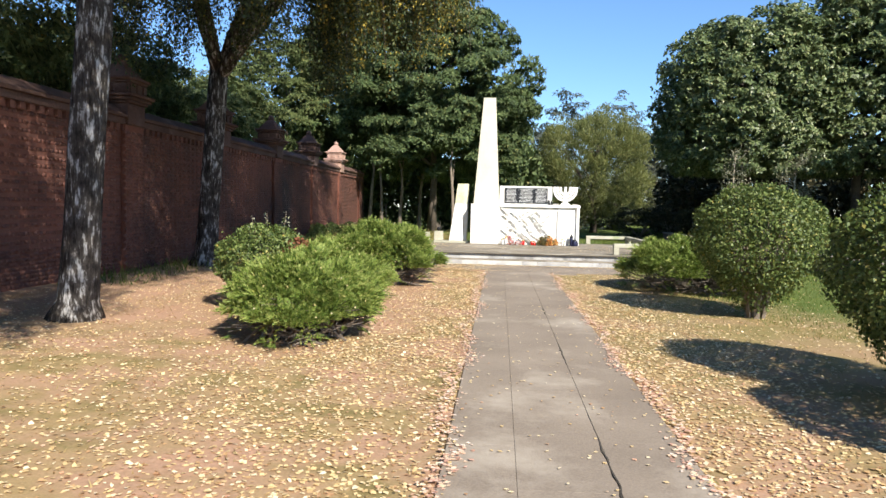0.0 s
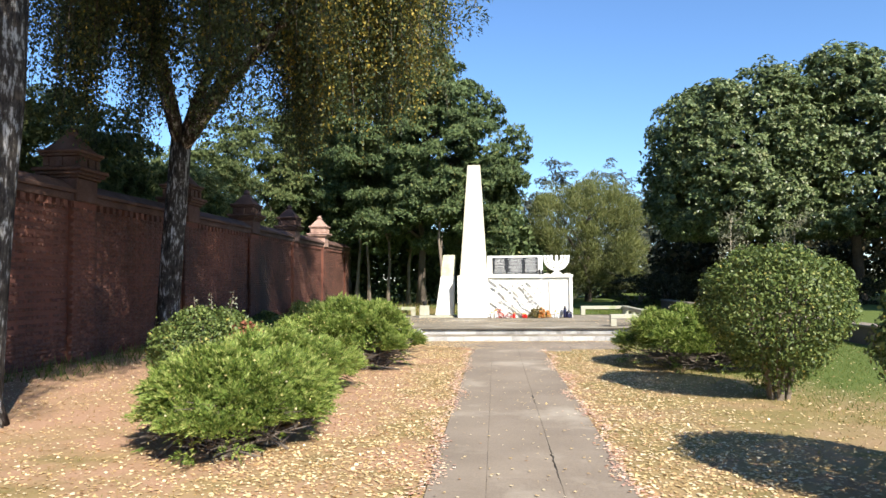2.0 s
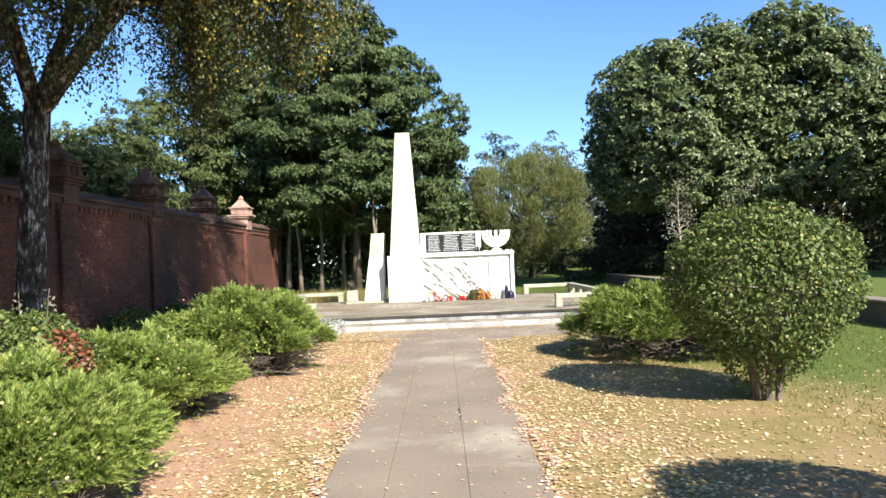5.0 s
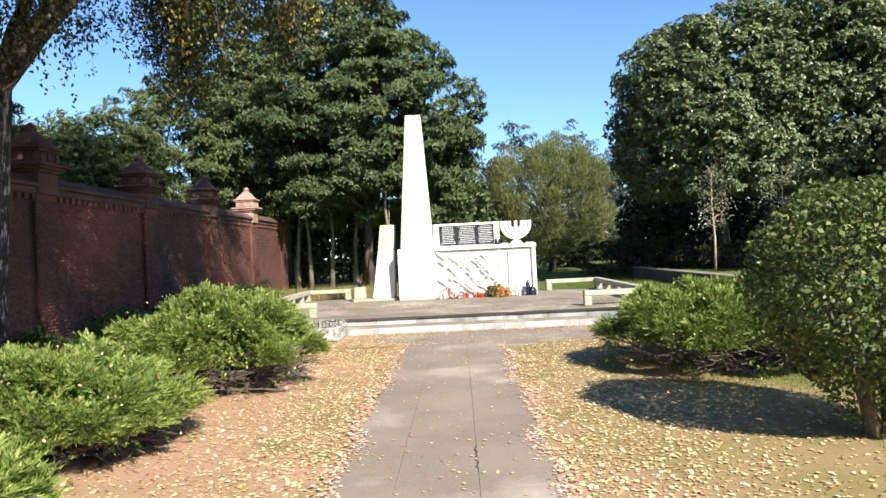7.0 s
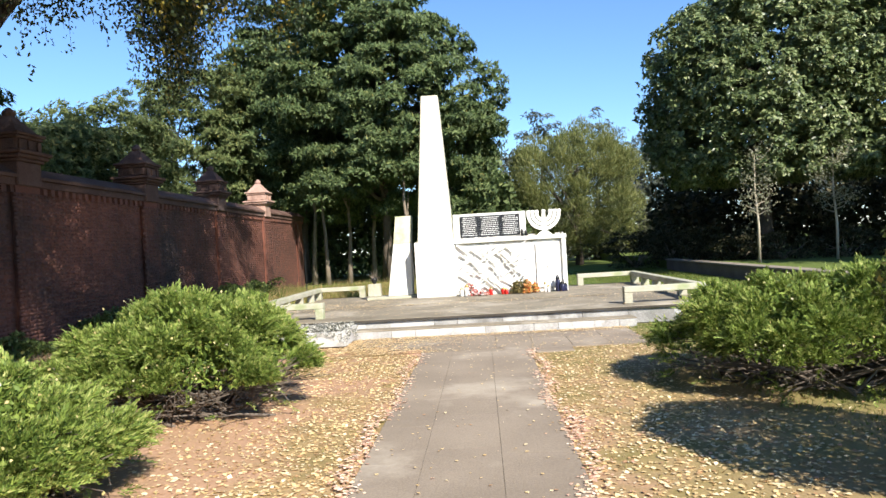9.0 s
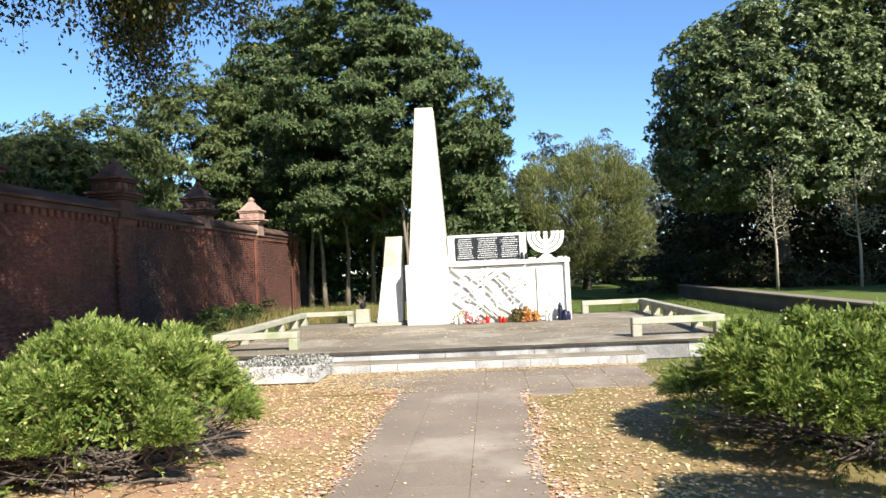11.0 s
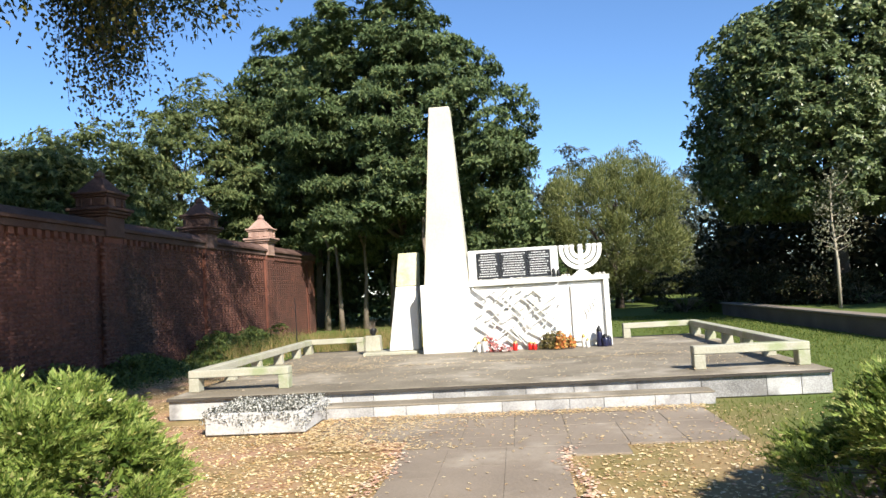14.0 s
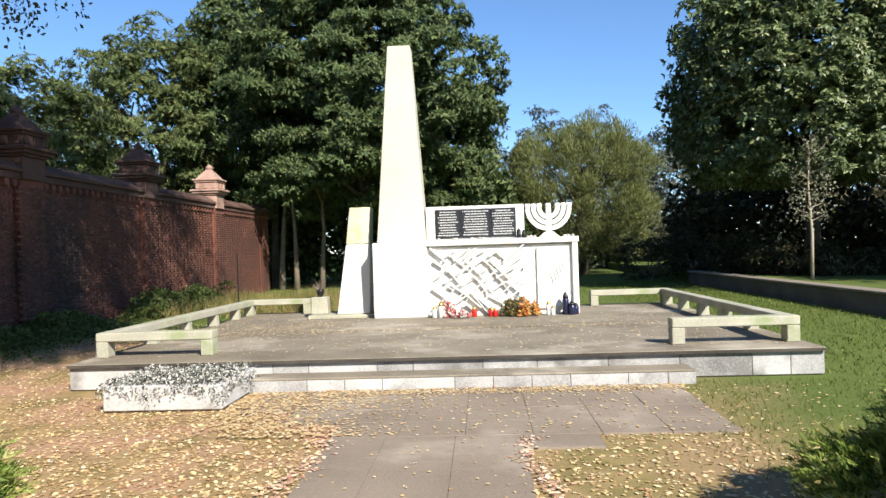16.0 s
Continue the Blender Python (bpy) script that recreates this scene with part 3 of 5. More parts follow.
Q = np.array([(1, 2, 6, 5), (4, 5, 6, 7), (3, 2, 1, 0), (0, 1, 5, 4), (2, 3, 7, 6)])
F = (np.arange(len(B)) * 8)[:, None, None] + Q[None]
tagged(link("brickwork", raw_mesh("brickwork", V.reshape(-1, 3), F.reshape(-1, 4), 4), M_BRICK, wall), kind="stuff")
bmesh_one = boxed(-0.03, 0, 0, 0.239, 0, 0.063, 0.004)
one = None
for x1, y, z in near_bricks:
    if one is None:
        one = part("brick", bmesh_one, M_BRICK1, wall)
        ob = one
    else:
        ob = new("brick", one.data)
        ob.parent = wall
    ob.location = (x1, y, z)

# ---- the monument ----
mon = thing("monument", (0.8, 24.3, PH + 0.012), "white-painted concrete memorial with obelisk, plaque wall and menorah", "monument")
OX, OY, OZ = 0.8, 24.3, PH + 0.012


def mpart(name, bm, material, parent, label=""):
    bmesh.ops.translate(bm, vec=(-OX, -OY, -OZ), verts=bm.verts)
    return part(name, bm, material, parent, label)


mpart("obelisk_base", boxed(-1.0, -0.02, 23.88, 24.86, OZ, 1.69, 0.012), M_WHITE, mon)
shaft = mpart("obelisk_shaft", boxed(-0.92, -0.04, 23.95, 24.80, 1.691, 5.30, 0.012, (-0.65, -0.235, 24.16, 24.58)), M_CREAM, mon, "tapering white obelisk shaft with faint joints")
for zz in (2.62, 3.95):
    f = (zz - 1.691) / (5.30 - 1.691)
    mpart("joint_line", boxed(-0.92 + 0.27 * f - 0.002, -0.04 - 0.195 * f + 0.002, 23.95 + 0.21 * f - 0.002, 24.80 - 0.22 * f + 0.002, zz, zz + 0.007), M_SLATE, shaft)
chest = mpart("chest", boxed(-0.019, 2.62, 23.95, 24.62, OZ, 1.58, 0.006), M_WHITE, mon, "white chest-like block with relief on its front")
mpart("chest_lid", boxed(-0.05, 2.68, 23.86, 24.66, 1.60, 1.70, 0.01), M_WHITE, mon)
mpart("lid_groove", boxed(-0.015, 2.64, 23.90, 24.62, 1.581, 1.599), M_RAIL, chest)
mpart("side_border", boxed(2.56, 2.66, 23.87, 23.949, OZ, 1.598, 0.008), M_WHITE, chest)
mpart("relief_panel", boxed(1.93, 2.46, 23.90, 23.949, OZ + 0.1, 1.52, 0.01), M_WHITE, chest)
rng = np.random.default_rng(11)
done = []
tries = 0
while len(done) < 78 and tries < 6000:
    tries += 1
    cx, cz = rng.uniform(0.13, 1.78), rng.uniform(0.48, 1.46)
    if any((cx - a) ** 2 + (cz - b) ** 2 < 0.0165 for a, b in done):
        continue
    done.append((cx, cz))
    ang = radians(rng.choice([40, 44, 36, 48, 30, -40, -48]) + rng.normal() * 6)
    ln, wd, dp = rng.uniform(0.12, 0.55), rng.uniform(0.02, 0.036), rng.uniform(0.06, 0.09)
    bm = boxed(-ln / 2, ln / 2, -dp, -0.001, -wd / 2, wd / 2, 0.0, None)
    for v in bm.verts:
        if v.co.x > 0:
            v.co.z *= rng.uniform(0.3, 0.8)
    bmesh.ops.rotate(bm, cent=(0, 0, 0), matrix=Matrix.Rotation(-ang, 3, "Y"), verts=bm.verts)
    bmesh.ops.translate(bm, vec=(cx, 23.9485, cz), verts=bm.verts)
    mpart("relief_fragment", bm, M_WHITE, chest)
for j in range(5):
    pts = [(2.20 + 0.05 * j + 0.02 * math.sin(k * 1.3), 23.895, 0.85 + 0.11 * j * 0.5 + 0.055 * k) for k in range(6)]
    mpart("flame_relief", tube(bmesh.new(), pts, [0.012, 0.02, 0.022, 0.02, 0.014, 0.006], 6), M_WHITE, chest)
back = mpart("plaque_wall", boxed(-0.035, 1.75, 24.17, 24.40, 1.703, 2.32, 0.012), M_WHITE, mon)
for j, (a, b) in enumerate(((0.135, 0.60), (0.605, 1.14), (1.145, 1.60))):
    plq = mpart("plaque", boxed(a, b, 24.145, 24.168, 1.735, 2.262, 0.004), M_BLACK, mon, "black granite plaque with pale lettering")
    bm = bmesh.new()
    mid = (a + b) / 2
    for row in range(10):
        zc = 2.215 - row * 0.047
        half = (b - a) / 2 * rng.uniform(0.6, 0.88)
        x = mid - half
        while x < mid + half - 0.02:
            w = min(rng.uniform(0.012, 0.05), mid + half - x)
            box(bm, x, x + w, 24.142, 24.1445, zc - 0.009, zc + 0.009)
            x += w + 0.012
    tagged(mpart("lettering", bm, M_LETTER, plq, "rows of small pale engraved letters"), kind="stuff")

# menorah: nested half rings on a tapered foot
MX, MZ = 2.195, 2.235
menorah = mpart("menorah", boxed(MX - 0.19, MX + 0.19, 24.13, 24.29, 1.703, 1.80, 0.008, (MX - 0.075, MX + 0.075, 24.155, 24.265)), M_WHITE, mon, "white menorah on a tapered foot")
for r in (0.375, 0.27, 0.165):
    bm = bmesh.new()
    prev = None
    for k in range(19):
        a = math.pi + math.pi * k / 18
        ring = []
        for rad, yy in ((r - 0.04, 24.16), (r + 0.04, 24.16), (r + 0.04, 24.26), (r - 0.04, 24.26)):
            ring.append(bm.verts.new((MX + rad * math.cos(a), yy, MZ + rad * math.sin(a))))
        if prev:
            for q in range(4):
                bm.faces.new((prev[q], prev[(q + 1) % 4], ring[(q + 1) % 4], ring[q]))
        else:
            bm.faces.new(ring[::-1])
        prev = ring
    bm.faces.new(prev)
    mpart("menorah_arm", bm, M_WHITE, menorah, "white curved menorah arm")
mpart("menorah_stem", boxed(MX - 0.045, MX + 0.045, 24.155, 24.265, 1.80, MZ, 0.006), M_WHITE, menorah)
for j in range(-3, 4):
    cx = MX + j * (0.375 / 3 if abs(j) == 3 else 0.27 / 2 if abs(j) == 2 else 0.165)
    mpart("candle_cup", lathe(bmesh.new(), [(0.042, MZ + 0.002), (0.050, MZ + 0.03), (0.053, MZ + 0.065), (0.036, MZ + 0.085)], 10, (cx, 24.21)), M_WHITE, menorah)

# leaning slab with its plinth
stele = thing("memorial_slab", (-1.42, 24.42, PH), "leaning yellowed concrete slab beside the obelisk", "memorial slab")
part("lower_block", boxed(-0.34, 0.27, -0.1, 0.35, 0.075, 1.37, 0.012, (-0.155, 0.30, -0.02, 0.33)), M_WHITE, stele, "white lower part")
part("upper_block", boxed(-0.155, 0.30, -0.02, 0.33, 1.374, 2.06, 0.012, (-0.075, 0.335, 0.02, 0.32)), M_SLATE, stele, "yellow-green stained upper part")
part("plinth", boxed(-0.86, 0.36, -0.26, 0.5, 0, 0.07, 0.012), M_RAIL, stele)
post = thing("stone_block", (-2.14, 24.62, PH + 0.071), "small pale concrete block beside the slab", "stone block")
part("block", boxed(-0.165, 0.165, -0.13, 0.13, 0, 0.32, 0.012, (-0.15, 0.15, -0.12, 0.12)), M_RAIL, post)
vase = thing("vase", (-2.14, 24.62, PH + 0.391), "small dark metal vase with dry stems", "vase")
part("bowl", lathe(bmesh.new(), [(0.035, 0), (0.05, 0.02), (0.085, 0.10), (0.075, 0.14), (0.06, 0.15)], 10), M_DARKMETAL, vase, smooth=True)
rng = np.random.default_rng(3)
d = unit(rng.normal(size=(60, 3)) * 0.6 + np.array([0, 0, 1.0]))
blades("stems", np.tile((0, 0, 0.12), (60, 1)) + rng.normal(size=(60, 3)) * 0.03, d, rng.uniform(0.1, 0.26, 60), 0.012, M_TWIG, vase)

# ---- concrete rails on the platform ----
def rail(name, x0, x1, y0, y1, posts, across):
    ob = thing(name, (x0, y0, PH), "low weathered concrete rail, moss-stained, on the platform", "rail", "concrete rails")
    part("beam", boxed(0, x1 - x0, 0, y1 - y0, 0.20, 0.31, 0.01), M_RAIL, ob)
    for q in posts:
        if across:
            bm = boxed(q - x0, q - x0 + 0.15, 0.01, y1 - y0 - 0.01, 0, 0.198, 0.008, (q - x0 - 0.0, q - x0 + 0.15, 0.005, y1 - y0 - 0.005))
        else:
            bm = boxed(0.0, x1 - x0, q - y0, q - y0 + 0.13, 0, 0.198, 0.008, (0.01, x1 - x0 - 0.01, q - y0, q - y0 + 0.13))
        part("post", bm, M_RAIL, ob)
    return ob


rail("platform_rail", -3.88, -2.40, 19.86, 20.06, (-3.88, -2.55), True)
rail("platform_rail", 3.18, 4.66, 19.80, 20.0, (3.18, 4.51), True)
rail("platform_rail", -3.88, -3.70, 20.064, 25.45, (21.1, 22.25, 23.4, 24.5, 25.32), False)
rail("platform_rail", 4.47, 4.65, 20.004, 25.45, (21.0, 22.0, 23.05, 24.15, 25.25), False)
rail("platform_rail", -3.88, -2.55, 25.454, 25.65, (-3.88, -2.70), True)
rail("platform_rail", 3.10, 4.65, 25.454, 25.65, (3.10, 4.50), True)

# ---- planter ----
planter = thing("planter", (-2.28, 18.72, 0), "white concrete planter overflowing with silver-grey foliage", "planter")
for q in ((-0.60, 0.62, -0.52, -0.44), (-0.60, 0.62, 0.44, 0.52), (-0.60, -0.52, -0.438, 0.438), (0.54, 0.62, -0.438, 0.438)):
    part("side_wall", boxed(q[0], q[1], q[2], q[3], 0.02, 0.27, 0.01), M_PLANTER, planter)
part("base", boxed(-0.57, 0.59, -0.49, 0.49, 0, 0.019), M_JOINT, planter)
part("soil", boxed(-0.518, 0.538, -0.436, 0.436, 0.03, 0.23), M_JOINT, planter)
rng = np.random.default_rng(21)
n = 7500
P = np.stack([rng.uniform(-0.66, 0.68, n), rng.uniform(-0.58, 0.52, n), rng.uniform(0.2, 0.33, n)], 1)
edge = (P[:, 1] < -0.46) | (P[:, 0] > 0.58) | (P[:, 0] < -0.56)
P[edge, 2] -= rng.uniform(0.0, 0.16, edge.sum()) * (np.sin(P[edge, 0] * 9 + P[edge, 1] * 7) * 0.5 + 0.6)
leaves("foliage", P, rng.normal(size=(n, 3)) + np.array([0, -0.3, 0.2]), rng.normal(size=(n, 3)) + np.array([0, 0, 1.0]), rng.uniform(0.02, 0.045, n), 0.016, L_SILVER, planter, "silver-grey trailing foliage with fallen leaves")


# ---- flowers and lanterns at the foot of the monument ----
FZ = PH + 0.012


def lantern(x, y, material, h, r, label, lid=None, name="grave_lantern", z=FZ):
    ob = thing(name, (x, y, z), label, "lantern", "lanterns at the monument")
    part("glass", lathe(bmesh.new(), [(r * 0.8, 0), (r, h * 0.06), (r * 0.92, h * 0.35), (r, h * 0.65), (r * 0.75, h * 0.72)], 10), material, ob, smooth=True)
    part("lid", lathe(bmesh.new(), [(r * 0.85, h * 0.721), (r * 0.9, h * 0.78), (r * 0.45, h * 0.92), (r * 0.12, h)], 10), lid or M_GOLD, ob, smooth=True)
    return ob


def bouquet(x, y, w, h, material, seed, label, count=260, size=0.06):
    rng = np.random.default_rng(seed)
    ob = thing("flower_bouquet", (x, y, FZ), label, "flowers", "flowers at the monument")
    d = sphere_dirs(rng, count)
    d[:, 2] = np.abs(d[:, 2])
    P = d * np.array([w / 2, 0.12, h]) * rng.uniform(0.5, 1.0, (count, 1)) + np.array([0, 0, 0.02])
    leaves("blossoms", P, d + rng.normal(size=(count, 3)) * 0.5, d + np.array([0, -0.5, 0.3]), size * rng.uniform(0.6, 1.3, count), size * 0.7, material, ob)
    bm = bmesh.new()
    for k in range(7):
        tube(bm, [(0, 0, 0.005), (d[k, 0] * w * 0.2, d[k, 1] * 0.05, h * 0.3), (d[k, 0] * w * 0.4, d[k, 1] * 0.1, h * 0.7)], [0.008, 0.006, 0.004], 5)
    part("stem_sheaf", bm, M_TWIG, ob)
    return ob


lantern(0.10, 23.74, M_WAX, 0.22, 0.05, "clear glass grave lantern with a pale candle")
lantern(0.22, 23.70, M_WAX, 0.30, 0.06, "tall white grave lantern beside the chest")
bouquet(0.34, 23.72, 0.34, 0.30, L_REDPETAL, 1, "red and white flowers leaning at the monument", 200)
bouquet(0.55, 23.60, 0.42, 0.13, L_REDPETAL, 2, "flat red and white flower spray on the paving", 220)
lantern(0.80, 23.75, M_RED, 0.19, 0.05, "red glass grave lantern")
lantern(1.10, 23.76, M_RED, 0.17, 0.06, "squat red glass grave lantern with brass lid")
lantern(1.17, 23.70, M_RED, 0.15, 0.045, "small red glass grave lantern with brass lid")
bouquet(1.42, 23.72, 0.36, 0.30, L_PINE, 4, "withered brown and green wreath", 320)
bouquet(1.58, 23.62, 0.50, 0.34, L_PINE, 5, "large withered brown wreath", 420)
bouquet(1.66, 23.56, 0.24, 0.34, L_ORANGE, 6, "bright orange flowers in a bunch", 260)
bouquet(1.86, 23.64, 0.18, 0.26, L_ORANGE, 7, "yellow and orange flowers in a bunch", 200)
lantern(2.10, 23.72, M_WAX, 0.26, 0.045, "white grave lantern with brass lid")
lantern(2.17, 23.68, M_WAX, 0.18, 0.04, "small white grave lantern with brass lid")
lantern(2.40, 23.74, M_BLUE, 0.40, 0.06, "tall blue glass grave lantern", M_DARKMETAL)
lantern(2.50, 23.70, M_BLUE, 0.24, 0.075, "squat dark blue glass grave lantern", M_DARKMETAL)
lantern(2.58, 23.78, M_BLUE, 0.20, 0.055, "small dark blue glass grave lantern", M_DARKMETAL)
lantern(1.64, 24.05, M_DARKMETAL, 0.18, 0.04, "small dark lantern on the chest lid", M_DARKMETAL, "small_lantern", 1.70)
lantern(1.73, 24.08, M_DARKMETAL, 0.15, 0.035, "small dark lantern on the chest lid", M_DARKMETAL, "small_lantern", 1.70)
rng = np.random.default_rng(8)
for px in (0.48, 0.52, 0.95, 1.0, 0.8, 1.85, 1.92, 1.80, 2.46, 2.52, 2.60, 0.2):
    bm = bmesh.new()
    bmesh.ops.create_icosphere(bm, subdivisions=1, radius=0.04)
    for v in bm.verts:
        v.co *= 1 + rng.normal() * 0.14
        v.co.z *= 0.6
    ob = tagged(part("pebble", bm, M_PEBBLE, None, smooth=True), "small pale pebble laid on the chest lid", "pebble", "memorial pebbles")
    ob.location = (px, 23.99 + rng.uniform(-0.04, 0.05), 1.72)


# ---- birches ----
def birch(at, trunk_r, limbs, strands, label, seed, centre, radii, high, fork, low=(), lowest=2.7, clumps=760):
    """A weeping birch: forked trunk, limbs, and hanging leafy strands; the upper crown is clumped."""
    rng = np.random.default_rng(seed)
    ob = thing("birch_tree", at, label, "tree", "birches by the wall")
    bm = bmesh.new()
    trunk = [(0.0, 0.0, -0.02), (0.03, 0, 0.25), (0.09, 0.02, 1.2), (0.17, 0.0, 2.4), (0.26, 0.03, 3.7), (0.34, 0.05, fork)]
    tube(bm, trunk, [trunk_r * 1.75, trunk_r * 1.25, trunk_r * 1.05, trunk_r, trunk_r * 0.92, trunk_r * 0.9], 12)
    anchors = []
    for vx, vy, vz in limbs:
        s = Vector(trunk[-1])
        pts = [s - Vector((0, 0, 0.3)) + (Vector((vx, vy, vz)) * k / 5) + Vector((0, 0, 0.14 * k * (5 - k) * 0.3)) for k in range(6)]
        tube(bm, pts, [trunk_r * (0.72 - 0.12 * k) for k in range(6)], 8)
        anchors += pts[1:]
    for v in bm.verts:
        nz = noise.noise(v.co * 3.0)
        v.co.x += nz * 0.03
        v.co.y += nz * 0.025
    part("trunk", bm, M_BIRCH, ob, "black and white furrowed birch bark", smooth=True)
    C, R = np.asarray(centre), np.asarray(radii)
    S = sphere_dirs(rng, strands)
    S[:, 2] = np.abs(S[:, 2]) * 0.9 - 0.35
    bunches = strands // 75
    hub = sphere_dirs(rng, bunches)
    hub[:, 2] = np.abs(hub[:, 2]) * 0.9 - 0.35
    hub = C + hub * R * rng.uniform(0.5, 1.0, (bunches, 1)) ** 0.7
    start = hub[rng.integers(0, bunches, strands)] + rng.normal(size=(strands, 3)) * np.array([0.24, 0.24, 0.5])
    for j, h in enumerate(low):
        start[j * 90:j * 90 + 90] = np.asarray(h) + rng.normal(size=(90, 3)) * np.array([0.26, 0.26, 0.35])
    S = (start - C) / R
    A = np.array([tuple(a) for a in anchors])
    bm = bmesh.new()
    pts_all, way_all = [], []
    for i in range(strands):
        s = start[i]
        ln = rng.uniform(0.9, 2.6)
        out = np.array([S[i, 0], S[i, 1], 0]) * rng.uniform(0.05, 0.35) + rng.normal(size=3) * 0.05
        m = int(ln * 26)
        t = np.linspace(0, 1, m)[:, None]
        line = s + out * np.sqrt(t) * 1.2 + np.array([0, 0, -1.0]) * ln * t ** 1.2
        keep = line[:, 2] > lowest
        if keep.sum() < 3:
            continue
        pts_all.append(line[keep] + rng.normal(size=(keep.sum(), 3)) * 0.06)
        if i % 6 == 0:
            l2 = line[keep]
            tube(bm, [tuple(l2[0]), tuple(l2[len(l2) // 2]), tuple(l2[-1])], [0.009, 0.006, 0.003], 4)
        if i % 9 == 0:
            a = A[np.argmin(((A - s) ** 2).sum(1))]
            mid = (a + s) / 2 + np.array([0, 0, 0.25])
            tube(bm, [tuple(a), tuple(mid), tuple(s)], [0.035, 0.022, 0.01], 5)
    part("twigwork", bm, M_BARK, ob, "thin dark hanging twigs")
    P = np.concatenate(pts_all)
    turning = np.repeat(rng.uniform(size=len(pts_all)), [len(q) for q in pts_all]) < np.clip((P[:, 0] - 2.0) * 0.25, 0.03, 0.4)
    for name, pick, m, lab in (("crown", ~turning, L_BIRCH, "small dark green hanging leaves"), ("turning_crown", turning, L_YELLOW, "hanging strands of leaves turned yellow")):
        Q = P[pick]
        n = len(Q)
        leaves(name, Q, rng.normal(size=(n, 3)) * 0.6 + np.array([0, 0, -1.0]), rng.normal(size=(n, 3)), rng.uniform(0.05, 0.085, n), rng.uniform(0.034, 0.056, n), m, ob, lab)
    leaf_crown("upper_crown", rng, high[0], high[1], clumps, 160, 0.85, 0.13, L_BIRCH, ob, hollow=0.35, floor=6.6, slim=True)
    return ob


birch((-5.5, 8.7, 0), 0.215, ((-1.6, -0.9, 5.0), (1.8, 0.6, 4.6), (0.4, 2.2, 4.4), (2.8, -0.6, 3.0)), 1800, "old birch with black and white bark near the brick wall", 31,
      (1.3, 0.6, 7.9), (4.3, 4.6, 3.6), ((0.7, -2.6, 9.2), (4.6, 7.6, 3.7)), 5.6, ((1.6, 2.6, 6.9),), 2.7, 400)
birch((-7.22, 16.7, 0), 0.235, ((-1.7, 0.2, 4.4), (4.0, -1.4, 3.4), (1.5, 0.6, 4.4), (0.8, 3.4, 4.0), (2.4, 2.2, 4.2), (-0.4, -1.8, 4.0)), 2900, "forked birch with dark bark and long hanging branches", 32,
      (1.3, -0.9, 8.2), (4.7, 3.9, 3.4), ((2.6, 0.3, 10.9), (5.4, 8.0, 4.9)), 4.9, ((2.2, 2.7, 6.9), (2.45, 3.1, 7.4), (4.4, -1.8, 7.2), (5.2, -0.6, 7.7), (4.0, -2.8, 7.9), (5.7, -2.2, 8.2), (4.8, 0.7, 7.5), (5.9, 0.2, 8.4), (3.6, -0.8, 7.4), (-1.4, -1.2, 7.2), (-0.4, -2.6, 7.0), (0.9, -2.4, 7.1), (-2.0, -2.4, 7.5), (1.9, -1.6, 6.9)))
birch((-4.9, 0.4, 0), 0.2, ((-1.4, -0.9, 4.6), (1.8, 0.4, 4.4), (0.6, 2.0, 4.2), (2.6, -0.6, 3.2)), 900, "old birch whose crown shades the lawn by the wall", 33,
      (1.7, 0.2, 7.6), (3.2, 4.4, 3.0), ((1.9, 0.0, 9.4), (3.4, 5.6, 3.2)), 5.2, (), 5.4, 150)


